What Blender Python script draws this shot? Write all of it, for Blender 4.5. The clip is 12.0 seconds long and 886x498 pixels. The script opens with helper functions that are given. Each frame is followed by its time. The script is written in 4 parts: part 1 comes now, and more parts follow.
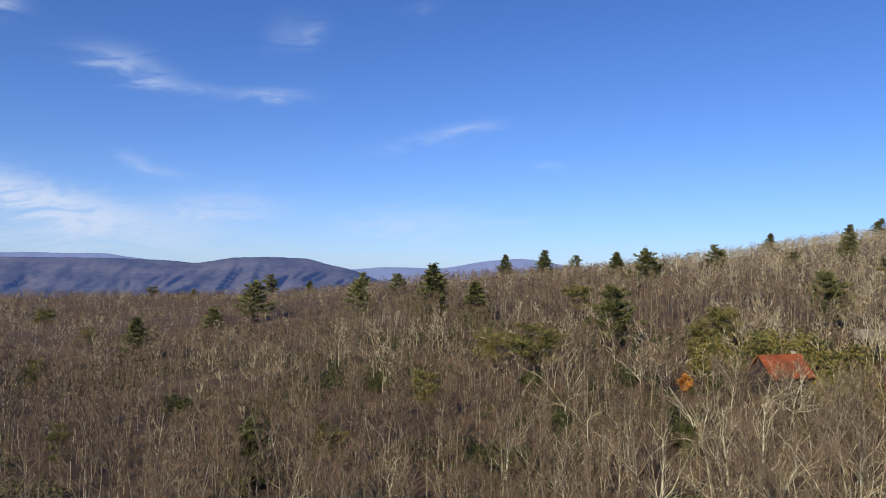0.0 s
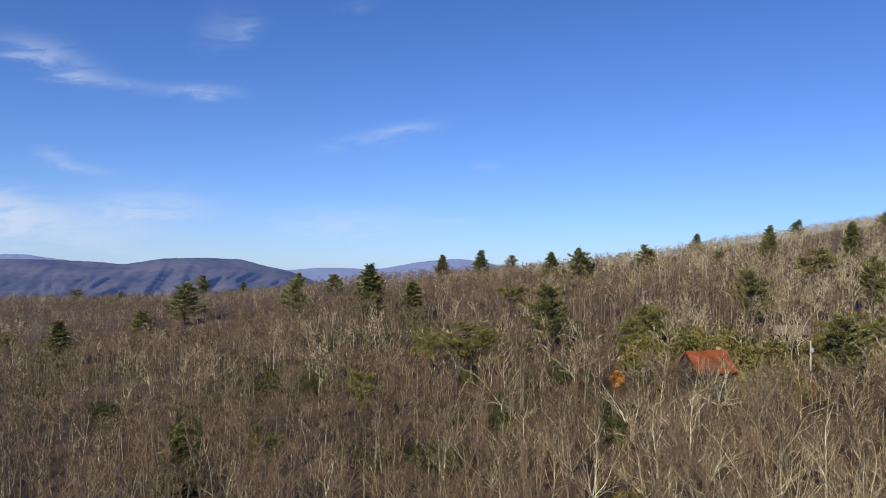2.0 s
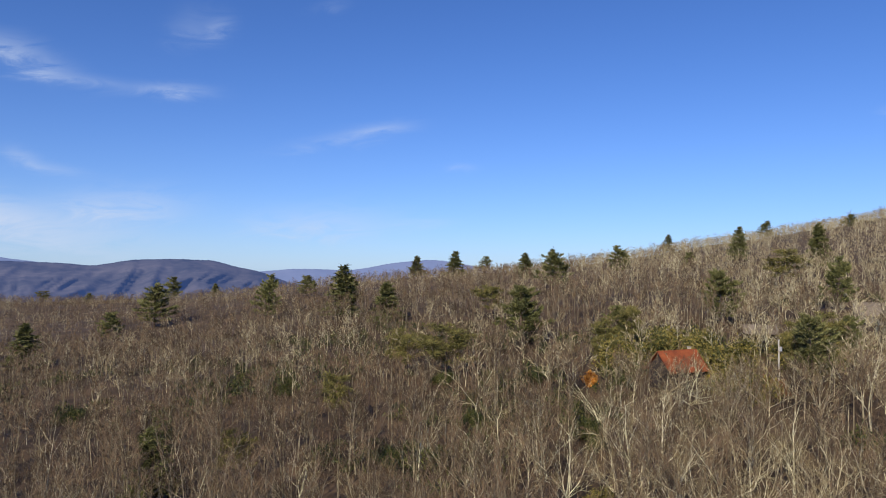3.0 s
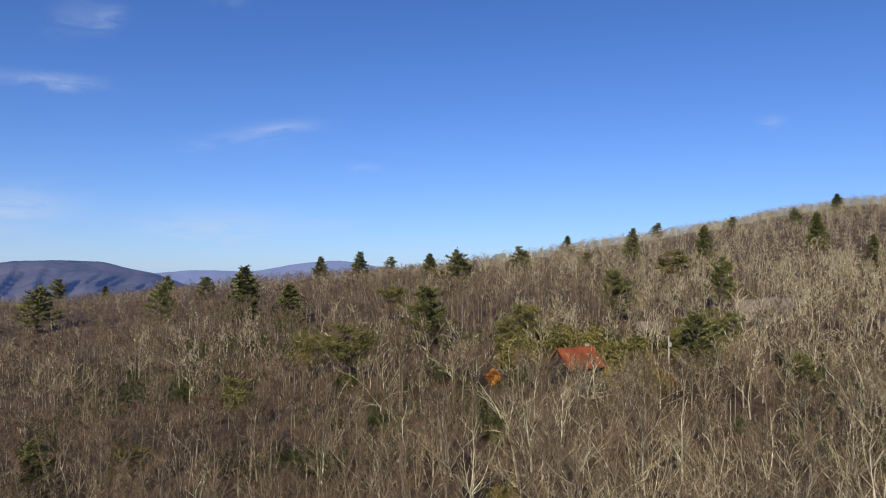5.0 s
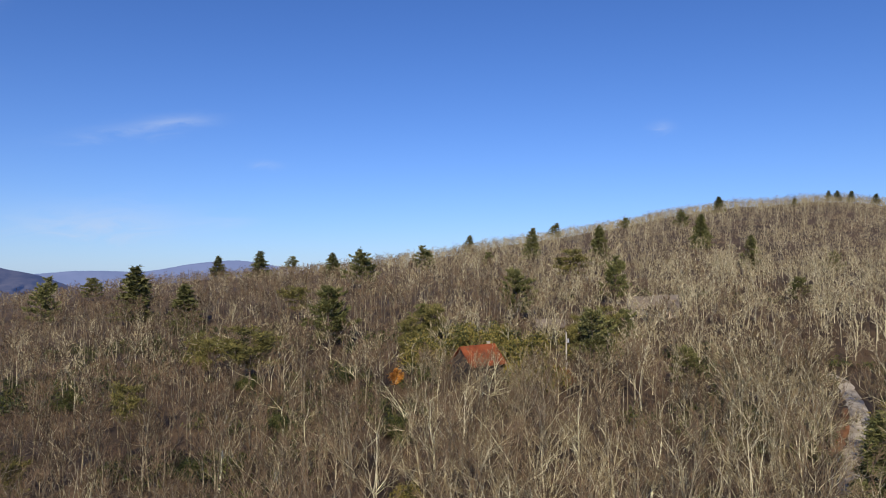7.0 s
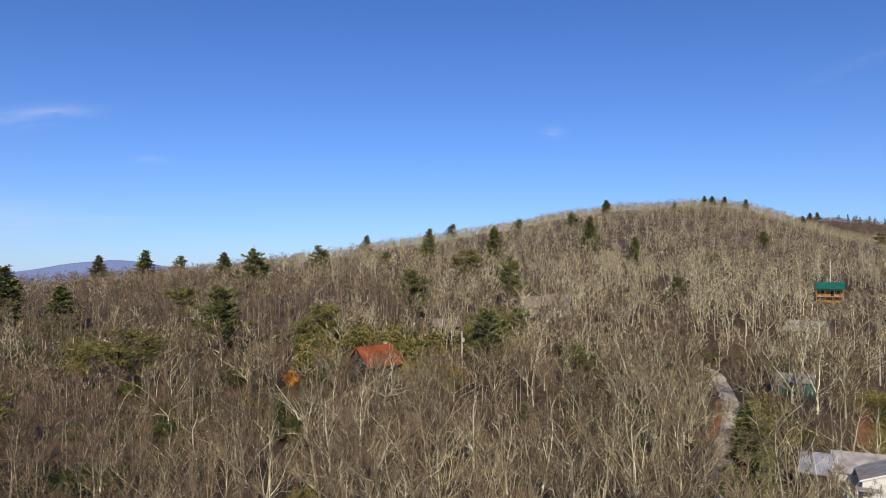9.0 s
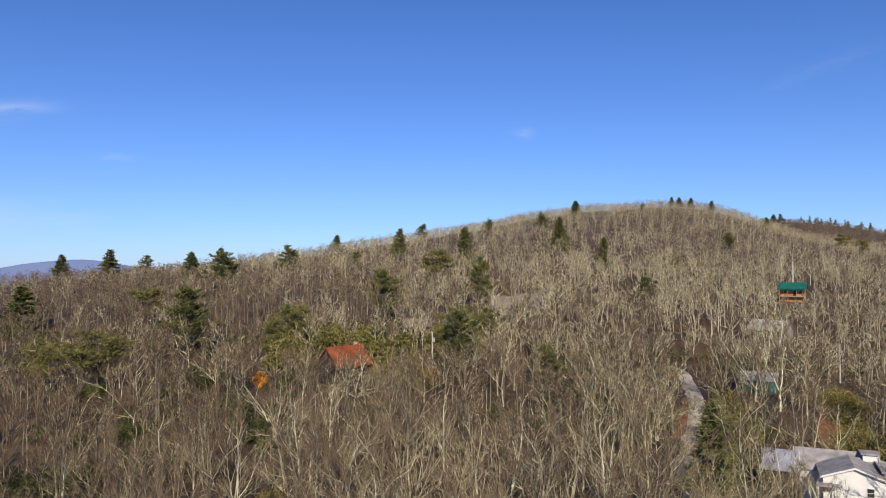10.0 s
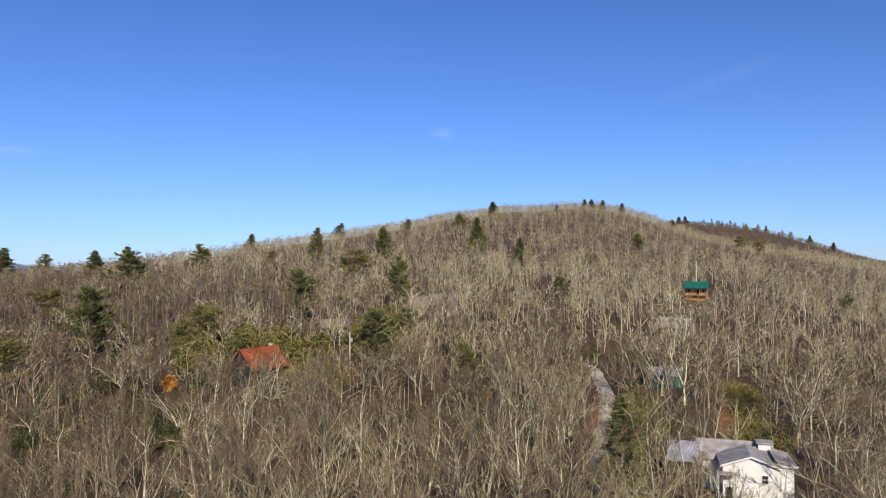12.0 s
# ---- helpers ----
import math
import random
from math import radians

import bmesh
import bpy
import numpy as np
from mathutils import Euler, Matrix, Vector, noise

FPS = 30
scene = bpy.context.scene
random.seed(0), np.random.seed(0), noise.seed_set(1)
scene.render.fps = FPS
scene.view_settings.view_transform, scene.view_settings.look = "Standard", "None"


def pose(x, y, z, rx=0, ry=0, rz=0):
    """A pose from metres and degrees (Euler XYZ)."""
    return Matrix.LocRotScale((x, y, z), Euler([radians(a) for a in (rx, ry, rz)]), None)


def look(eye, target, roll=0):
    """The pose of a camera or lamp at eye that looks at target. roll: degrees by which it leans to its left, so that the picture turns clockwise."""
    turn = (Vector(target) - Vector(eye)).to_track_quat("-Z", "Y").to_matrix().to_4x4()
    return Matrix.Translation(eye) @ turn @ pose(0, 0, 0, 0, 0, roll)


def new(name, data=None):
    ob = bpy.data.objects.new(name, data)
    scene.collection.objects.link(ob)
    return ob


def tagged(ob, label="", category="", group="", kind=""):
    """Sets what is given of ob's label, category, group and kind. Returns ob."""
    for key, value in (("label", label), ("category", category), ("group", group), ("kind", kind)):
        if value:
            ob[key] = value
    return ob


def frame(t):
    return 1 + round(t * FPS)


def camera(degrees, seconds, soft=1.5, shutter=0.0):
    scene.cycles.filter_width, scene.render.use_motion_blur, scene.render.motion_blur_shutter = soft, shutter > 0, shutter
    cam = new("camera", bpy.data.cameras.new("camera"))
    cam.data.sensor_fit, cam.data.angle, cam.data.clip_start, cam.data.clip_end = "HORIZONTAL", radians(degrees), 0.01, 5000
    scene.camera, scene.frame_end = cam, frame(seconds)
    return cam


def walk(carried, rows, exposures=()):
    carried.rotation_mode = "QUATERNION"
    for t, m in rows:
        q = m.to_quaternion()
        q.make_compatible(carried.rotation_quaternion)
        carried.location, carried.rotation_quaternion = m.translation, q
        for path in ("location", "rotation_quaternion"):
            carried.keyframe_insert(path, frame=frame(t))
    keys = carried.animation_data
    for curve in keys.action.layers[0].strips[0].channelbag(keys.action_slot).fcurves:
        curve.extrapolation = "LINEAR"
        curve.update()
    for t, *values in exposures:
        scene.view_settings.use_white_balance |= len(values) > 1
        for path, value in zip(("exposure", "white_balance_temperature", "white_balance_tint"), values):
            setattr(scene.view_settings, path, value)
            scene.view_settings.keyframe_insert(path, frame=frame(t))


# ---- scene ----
cam = camera(64.28, 12.0, soft=1.1)
EYE = 40.0          # height of the hovering camera; the ground below it lies near z = 6


def aim(yaw, pitch, roll):
    """A pose at the hovering point: yaw clockwise from +y, pitch upwards, degrees."""
    a, p = radians(yaw), radians(pitch)
    eye = Vector((0, 0, EYE))
    return look(eye, eye + Vector((math.sin(a) * math.cos(p), math.cos(a) * math.cos(p), math.sin(p))) * 100, roll)


walk(cam, [
    (0.0, aim(0.00, 1.339, 0.448)), (0.5, aim(1.730, 1.367, 0.366)), (1.0, aim(3.171, 1.360, 0.316)),
    (1.5, aim(4.262, 1.375, 0.263)), (2.0, aim(5.105, 1.392, 0.230)), (2.5, aim(6.164, 1.428, 0.180)),
    (3.0, aim(7.187, 1.475, 0.160)), (3.2, aim(7.54, 1.483, 0.150)), (4.8, aim(14.22, 1.535, -0.03)),
    (5.0, aim(14.906, 1.533, -0.040)), (5.5, aim(16.168, 1.516, -0.060)), (6.0, aim(18.187, 1.496, -0.120)),
    (6.5, aim(20.443, 1.489, -0.150)), (7.0, aim(22.742, 1.462, -0.230)), (7.2, aim(23.53, 1.460, -0.235)),
    (8.8, aim(30.70, 1.447, -0.190)), (9.0, aim(31.088, 1.446, -0.187)), (9.5, aim(32.182, 1.443, -0.158)),
    (10.0, aim(33.479, 1.440, -0.125)), (10.5, aim(34.872, 1.415, -0.115)), (11.0, aim(36.315, 1.408, -0.100)),
    (11.5, aim(38.001, 1.415, -0.070)), (12.0, aim(40.109, 1.410, -0.070)),
], exposures=[(0.0, 0.0), (3.0, -0.06), (5.0, -0.13), (7.0, -0.12), (9.5, -0.04), (12.0, 0.05)])

# ---- light: low winter sun behind the camera, blue sky with thin cirrus ----
SUN_AZ, SUN_EL = 210.0, 31.0
SKY = 0.10
sun = new("sun", bpy.data.lights.new("sun", "SUN"))
sun.data.energy, sun.data.angle, sun.data.color = 5.0, radians(0.53), (1.0, 0.87, 0.68)
sd = Vector((math.sin(radians(SUN_AZ)) * math.cos(radians(SUN_EL)), math.cos(radians(SUN_AZ)) * math.cos(radians(SUN_EL)), math.sin(radians(SUN_EL))))
sun.matrix_world = look(sd * 300, (0, 0, 0))

world = bpy.data.worlds.new("winter_sky")
scene.world = world
world.use_nodes = True
wn, wl = world.node_tree.nodes, world.node_tree.links
wn.clear()


def wmath(op, a, b=None, c=None):
    n = wn.new("ShaderNodeMath")
    n.operation = op
    for i, v in enumerate((a, b, c)):
        if v is None:
            continue
        if isinstance(v, (int, float)):
            n.inputs[i].default_value = v
        else:
            wl.new(v, n.inputs[i])
    return n.outputs[0]


def build_sky():
    out, bg = wn.new("ShaderNodeOutputWorld"), wn.new("ShaderNodeBackground")
    sky = wn.new("ShaderNodeTexSky")
    sky.sky_type, sky.sun_disc = "NISHITA", False
    sky.sun_elevation, sky.sun_rotation = radians(SUN_EL), radians(SUN_AZ)
    sky.altitude, sky.air_density, sky.dust_density, sky.ozone_density = 1000, 1.0, 0.2, 6.0
    co = wn.new("ShaderNodeTexCoord")
    sep = wn.new("ShaderNodeSeparateXYZ")
    wl.new(co.outputs["Generated"], sep.inputs[0])
    x, y, z = sep.outputs
    az = wmath("MULTIPLY", wmath("ARCTAN2", x, y), 180 / math.pi)
    el = wmath("MULTIPLY", wmath("ARCSINE", z), 180 / math.pi)
    comb = wn.new("ShaderNodeCombineXYZ")
    wl.new(wmath("MULTIPLY", az, 0.16), comb.inputs[0])
    wl.new(wmath("MULTIPLY_ADD", az, -0.06, wmath("MULTIPLY", el, 0.62)), comb.inputs[1])
    wisp = wn.new("ShaderNodeTexNoise")
    wisp.inputs["Scale"].default_value, wisp.inputs["Detail"].default_value = 1.4, 6
    wisp.inputs["Roughness"].default_value, wisp.inputs["Distortion"].default_value = 0.62, 0.9
    wl.new(comb.outputs[0], wisp.inputs["Vector"])
    fray = wmath("SUBTRACT", wisp.outputs[0], 0.5)
    # cirrus streaks: azimuth, elevation, half length, half thickness (degrees), slope, density
    high = [
        (-25.0, 14.9, 2.4, 0.8, -0.08, 0.40), (-22.4, 13.8, 2.2, 0.7, -0.22, 0.36), (-19.6, 13.1, 2.6, 0.4, 0.0, 0.32),
        (-13.8, 13.2, 2.3, 0.45, 0.02, 0.48), (-10.6, 18.0, 1.0, 0.7, 0.25, 0.30), (-12.6, 18.0, 1.6, 1.3, 0.3, 0.14),
        (2.2, 11.0, 2.2, 0.45, 0.12, 0.42), (-1.6, 10.1, 3.4, 0.6, 0.20, 0.20), (8.5, 8.0, 1.1, 0.30, 0.02, 0.28), (-33.0, 5.3, 7.0, 1.25, -0.22, 0.95),
    ]
    low = [
        (-26.5, 3.7, 6.0, 1.2, -0.15, 0.60), (-17.5, 4.3, 4.2, 1.2, 0.02, 0.62), (-2.5, 3.4, 5.5, 1.3, 0.0, 0.38), (5.6, 3.6, 2.2, 0.4, 0.05, 0.18),
        (-23.8, 7.6, 1.0, 0.6, -0.2, 0.32), (-22.0, 6.9, 2.0, 0.4, -0.1, 0.25), (-32.6, 18.8, 1.7, 1.4, 0.2, 0.6), (40.0, 10.7, 0.8, 0.35, 0.0, 0.30),
        (62.0, 14.0, 3.0, 0.5, 0.3, 0.08), (-28.0, 2.0, 14.0, 1.3, -0.02, 0.38), (-2.0, 20.2, 1.3, 0.4, 0.2, 0.12),
    ]
    total = None
    for a, e, la, te, slope, dens in high + low:
        da = wmath("SUBTRACT", az, a)
        de = wmath("SUBTRACT", wmath("MULTIPLY_ADD", da, -slope, el), e)
        de = wmath("MULTIPLY_ADD", fray, te * 3.2, de)
        da = wmath("MULTIPLY_ADD", fray, la * 1.5, da)
        r = wmath("ADD", wmath("POWER", wmath("ABSOLUTE", wmath("DIVIDE", da, la)), 2), wmath("POWER", wmath("ABSOLUTE", wmath("DIVIDE", de, te)), 2))
        m = wmath("MULTIPLY", wmath("EXPONENT", wmath("MULTIPLY", r, -1)), dens * 0.8)
        total = m if total is None else wmath("ADD", total, m)
    grain = wmath("MULTIPLY_ADD", fray, 3.0, 0.8)
    cover = wmath("MULTIPLY", total, grain)
    haze = wmath("MULTIPLY", wmath("EXPONENT", wmath("MULTIPLY", wmath("ABSOLUTE", el), -0.17)), 0.34)
    cover = wmath("MINIMUM", wmath("MAXIMUM", wmath("ADD", cover, haze), 0), 0.9)
    tone = wn.new("ShaderNodeMix")
    tone.data_type, tone.blend_type = "RGBA", "MULTIPLY"
    tone.inputs["Factor"].default_value = 1.0
    wl.new(sky.outputs[0], tone.inputs["A"])
    tone.inputs["B"].default_value = (0.66, 0.885, 1.30, 1)
    mix = wn.new("ShaderNodeMix")
    mix.data_type = "RGBA"
    wl.new(cover, mix.inputs["Factor"])
    wl.new(tone.outputs["Result"], mix.inputs["A"])
    mix.inputs["B"].default_value = (0.62 / SKY, 0.72 / SKY, 0.92 / SKY, 1)
    wl.new(mix.outputs["Result"], bg.inputs[0])
    bg.inputs[1].default_value = SKY
    wl.new(bg.outputs[0], out.inputs[0])


build_sky()


# ---- materials ----
def mat(name, dark, light, scale=4.0, rough=0.85, bump=0.0, mid=None, fine=None, metal=0.0, island=0.0, spec=0.3, coords="Object", plant=0.0):
    """A two-scale procedural surface: dark to light over noise, fine grain on top, optional relief, variation by piece (island) and by whole plant."""
    m = bpy.data.materials.new(name)
    m.use_nodes = True
    n, l = m.node_tree.nodes, m.node_tree.links
    b = n["Principled BSDF"]
    b.inputs["Roughness"].default_value, b.inputs["Metallic"].default_value = rough, metal
    b.inputs["Specular IOR Level"].default_value = spec
    geo = n.new("ShaderNodeNewGeometry")
    if coords == "Object":
        co = n.new("ShaderNodeTexCoord").outputs["Object"]
    else:
        co = geo.outputs["Position"]
    t1, t2 = n.new("ShaderNodeTexNoise"), n.new("ShaderNodeTexNoise")
    for t, s, d in ((t1, scale, 4), (t2, fine or scale * 7, 3)):
        t.inputs["Scale"].default_value, t.inputs["Detail"].default_value = s, d
        l.new(co, t.inputs["Vector"])
    mixv = n.new("ShaderNodeMath")
    mixv.operation = "MULTIPLY_ADD"
    l.new(t2.outputs[0], mixv.inputs[0])
    mixv.inputs[1].default_value = 0.5
    l.new(t1.outputs[0], mixv.inputs[2])
    add = mixv.outputs[0]
    if island:
        ad = n.new("ShaderNodeMath")
        ad.operation = "MULTIPLY_ADD"
        l.new(geo.outputs["Random Per Island"], ad.inputs[0])
        ad.inputs[1].default_value = island
        l.new(add, ad.inputs[2])
        add = ad.outputs[0]
    if plant:
        tone, info = n.new("ShaderNodeAttribute"), n.new("ShaderNodeObjectInfo")
        tone.attribute_name = "tone"
        both, wrap, ad = (n.new("ShaderNodeMath") for _ in range(3))
        both.operation, wrap.operation, ad.operation = "ADD", "FRACT", "MULTIPLY_ADD"
        l.new(tone.outputs["Fac"], both.inputs[0])
        l.new(info.outputs["Random"], both.inputs[1])
        l.new(both.outputs[0], wrap.inputs[0])
        l.new(wrap.outputs[0], ad.inputs[0])
        ad.inputs[1].default_value = plant
        l.new(add, ad.inputs[2])
        add = ad.outputs[0]
        island += plant
    ramp = n.new("ShaderNodeValToRGB")
    ramp.color_ramp.elements[0].position, ramp.color_ramp.elements[0].color = 0.45 + island * 0.3, (*dark, 1)
    ramp.color_ramp.elements[1].position, ramp.color_ramp.elements[1].color = 1.02 + island * 0.7, (*light, 1)
    if mid:
        e = ramp.color_ramp.elements.new(0.73 + island * 0.5)
        e.color = (*mid, 1)
    l.new(add, ramp.inputs[0])
    l.new(ramp.outputs[0], b.inputs["Base Color"])
    if bump:
        bp = n.new("ShaderNodeBump")
        bp.inputs["Strength"].default_value, bp.inputs["Distance"].default_value = bump, 0.05
        l.new(t2.outputs[0], bp.inputs["Height"])
        l.new(bp.outputs[0], b.inputs["Normal"])
    return m


M_BARK = mat("pale_lichened_bark", (0.20, 0.175, 0.11), (0.80, 0.745, 0.52), scale=0.3, fine=2.5, mid=(0.47, 0.43, 0.285), coords="World", island=0.2, plant=0.4)
M_BROWNBARK = mat("grey_brown_bark", (0.055, 0.044, 0.029), (0.44, 0.39, 0.265), scale=0.3, fine=2.5, mid=(0.205, 0.174, 0.117), coords="World", island=0.2, plant=0.45)
M_TWIG = mat("bare_twigs", (0.075, 0.055, 0.03), (0.25, 0.20, 0.112), scale=0.2, fine=0.8, mid=(0.15, 0.115, 0.064), coords="World", island=0.1, plant=0.35)
M_BROWNTWIG = mat("reddish_bare_twigs", (0.045, 0.028, 0.018), (0.18, 0.125, 0.077), scale=0.2, fine=0.8, mid=(0.098, 0.071, 0.047), coords="World", island=0.1, plant=0.35)
# paler copy of bare_twigs; the sunlit hill's brightness is put into the colour
M_HILLTWIG = mat("brightened_hill_twigs", (0.17, 0.14, 0.085), (0.44, 0.38, 0.235), scale=0.2, fine=0.8, mid=(0.29, 0.245, 0.15), coords="World", island=0.15, plant=0.4)
M_BRUSH = mat("winter_brush", (0.045, 0.026, 0.017), (0.19, 0.125, 0.072), scale=0.12, fine=1.5, mid=(0.10, 0.054, 0.034), coords="World", island=0.35)
M_NEEDLE = mat("evergreen_needles", (0.045, 0.056, 0.027), (0.27, 0.26, 0.105), scale=0.5, fine=3, mid=(0.125, 0.13, 0.045), coords="World", island=0.3, plant=0.3)
M_PINE = mat("olive_pine_needles", (0.045, 0.05, 0.016), (0.27, 0.235, 0.075), scale=0.5, fine=3, mid=(0.13, 0.122, 0.038), coords="World", island=0.3, plant=0.3)
M_LEAF = mat("broad_evergreen_leaves", (0.03, 0.04, 0.012), (0.24, 0.20, 0.055), scale=0.4, fine=3, mid=(0.10, 0.10, 0.026), coords="World", island=0.45, rough=0.6)
M_ORANGE = mat("dry_orange_leaves", (0.26, 0.08, 0.014), (0.80, 0.40, 0.08), scale=1.0, fine=5, mid=(0.54, 0.20, 0.032), coords="World", island=0.4)
M_LICHEN = mat("greenish_lichened_bark", (0.22, 0.21, 0.12), (0.82, 0.80, 0.55), scale=0.2, fine=2.5, mid=(0.56, 0.54, 0.35), coords="World", island=0.4)
M_THICKET = mat("dark_thicket_leaves", (0.012, 0.020, 0.007), (0.10, 0.105, 0.03), scale=0.3, fine=3, mid=(0.035, 0.048, 0.014), coords="World", island=0.45, rough=0.5)
M_RUST = mat("rusty_dead_leaves", (0.09, 0.038, 0.018), (0.30, 0.15, 0.07), scale=0.5, fine=3, mid=(0.18, 0.08, 0.036), coords="World", island=0.4)
M_YELLOW = mat("yellowing_leaves", (0.13, 0.10, 0.012), (0.50, 0.40, 0.06), scale=0.6, fine=3, mid=(0.30, 0.23, 0.03), coords="World", island=0.4)
M_CBARK = mat("conifer_bark", (0.07, 0.05, 0.04), (0.2, 0.15, 0.11), scale=2, fine=14)
M_GROUND = mat("leaf_litter", (0.036, 0.025, 0.015), (0.15, 0.10, 0.057), scale=0.05, fine=0.9, mid=(0.078, 0.053, 0.031), coords="World", bump=0.5)
M_GRAVEL = mat("gravel", (0.24, 0.20, 0.15), (0.62, 0.56, 0.46), scale=0.5, fine=4, mid=(0.42, 0.37, 0.29), coords="World", bump=0.4)
M_CLAY = mat("rust_clay_bank", (0.12, 0.055, 0.026), (0.30, 0.15, 0.075), scale=0.5, fine=4, mid=(0.20, 0.09, 0.042), coords="World", bump=0.4)
M_GRASS = mat("dry_grass", (0.12, 0.10, 0.04), (0.30, 0.26, 0.12), scale=0.3, fine=4, mid=(0.19, 0.17, 0.07), coords="World", bump=0.4)

# ---- the lie of the land: heights against the camera's level, by azimuth and distance ----
DIST = np.array([0, 60, 120, 200, 300, 420, 560, 700, 900, 1200, 1700, 2500, 4900], float)
LAND = {}


def lie(az, *heights):
    """Records the ground along one azimuth, at the distances above."""
    LAND[az] = heights


lie(-180, -34, -36, -38, -40, -42, -45, -50, -60, -70, -90, -110, -130, -150)
lie(-60, -34, -37, -41, -43, -44, -45, -46, -46, -46, -60, -110, -140, -150)
lie(-28, -34, -37, -41, -43, -44, -44, -43.5, -41.5, -40, -60, -110, -140, -150)
lie(-15, -34, -37, -40, -41, -40, -39, -37.5, -35.5, -43, -80, -120, -140, -150)
lie(-8, -34, -37, -39, -38.5, -35, -30, -27, -28, -38, -80, -120, -140, -150)
lie(0, -34, -37, -38, -35, -29, -18, -16, -16.5, -30, -80, -120, -140, -150)
lie(8, -34, -37, -36, -31, -22, -12.5, -10.5, -9.3, -15, -70, -120, -140, -150)
lie(16, -33, -36, -34, -26, -16, -6.4, -4.1, -2.4, -4.4, -60, -110, -140, -150)
lie(24, -33, -35, -31, -20, -11, -1.4, 5.9, 10.6, 13.1, -40, -110, -140, -150)
lie(32, -33, -35, -31, -22, -12, 1.6, 16.9, 28.2, 35.4, -10, -80, -140, -150)
lie(40, -32, -35, -31, -24, -12, 4.6, 24.4, 41.4, 58.4, 30, -40, -120, -150)
lie(46, -32, -35, -31, -27, -13.5, 1.6, 22.4, 45.4, 70.8, 50, -10, -120, -150)
lie(52.5, -32, -35, -32, -29, -14, -0.4, 19.4, 43.6, 76.1, 69, 20, -60, -150)
lie(54.5, -32, -35, -32, -29, -13, -0.4, 17.4, 38.6, 67.6, 57, 64, -30, -150)
lie(57.7, -32, -35, -32, -29, -12, -0.4, 14.4, 30.6, 46.6, 38, 109, 0, -150)
lie(62, -32, -35, -34, -30.5, -13, -3, 7, 16, 22, 22, 102, 0, -150)
lie(66.5, -32, -35.5, -34.5, -31, -15, -6, 2, 7, 8, 10, 67, 0, -150)
lie(72, -32, -35, -34, -31, -20, -13, -8, -6, -6, -8, 2, -40, -150)
lie(85, -32, -34, -35, -35, -32, -30, -28, -28, -28, -28, -30, -80, -150)
lie(180, -34, -36, -38, -40, -42, -45, -50, -60, -70, -90, -110, -130, -150)
LAZ = np.arange(-180, 181, 1.0)
LR = np.concatenate([np.arange(0, 400, 10.0), np.arange(400, 1000, 20.0), np.geomspace(1000, 4900, 40)])


def land_table():
    keys = sorted(LAND)
    rows = np.array([np.interp(LR, DIST, LAND[k]) for k in keys], float)
    k = np.array([1, 2, 3, 4, 3, 2, 1], float) / 16
    rows = np.array([np.convolve(np.pad(r, 3, mode="edge"), k, mode="valid") for r in rows])
    tab = np.array([[np.interp(a, keys, rows[:, j]) for j in range(len(LR))] for a in LAZ])
    ka = np.array([1, 2, 3, 2, 1], float) / 9
    return np.array([np.convolve(np.pad(tab[:, j], 2, mode="edge"), ka, mode="valid") for j in range(len(LR))]).T


TABLE = land_table()


def ground(x, y):
    """Ground height at world x, y (arrays or numbers)."""
    x, y = np.asarray(x, float), np.asarray(y, float)
    r = np.hypot(x, y)
    a = np.degrees(np.arctan2(x, y))
    j = np.clip(np.searchsorted(LR, r) - 1, 0, len(LR) - 2)
    fr = np.clip((r - LR[j]) / (LR[j + 1] - LR[j]), 0, 1)
    i = np.clip(np.floor(a + 180).astype(int), 0, 359)
    fa = a + 180 - i
    z = (TABLE[i, j] * (1 - fa) + TABLE[i + 1, j] * fa) * (1 - fr) + (TABLE[i, j + 1] * (1 - fa) + TABLE[i + 1, j + 1] * fa) * fr
    bumps = 0.7 * np.sin(x * 0.061 + 1.3) * np.sin(y * 0.053) + 0.35 * np.sin(x * 0.17 + y * 0.11) + 0.8 * np.sin(x * 0.021 - y * 0.017)
    return EYE + z + bumps * np.clip(r / 150, 0.2, 1.6)


def polar(az, d):
    """World x, y at an azimuth (degrees clockwise from +y) and distance."""
    return d * math.sin(radians(az)), d * math.cos(radians(az))


def part(name, bm, material, parent=None, label=""):
    """Links a bmesh as one mesh object, under a thing or part if given."""
    me = bpy.data.meshes.new(name)
    bm.to_mesh(me)
    bm.free()
    return link(name, me, material, parent, label)


def link(name, me, material, parent=None, label=""):
    if material and not me.materials:
        me.materials.append(material)
    ob = new(name, me)
    if parent:
        ob.parent = parent
    if label:
        ob["label"] = label
    return ob


def mesh_from(name, v, f):
    """A mesh from vertex and triangle arrays."""
    me = bpy.data.meshes.new(name)
    v, f = np.asarray(v, np.float32), np.asarray(f, np.int32)
    me.vertices.add(len(v))
    me.vertices.foreach_set("co", v.ravel())
    me.loops.add(f.size)
    me.loops.foreach_set("vertex_index", f.ravel())
    me.polygons.add(len(f))
    me.polygons.foreach_set("loop_start", np.arange(0, f.size, f.shape[1], dtype=np.int32))
    me.update(calc_edges=True)
    return me


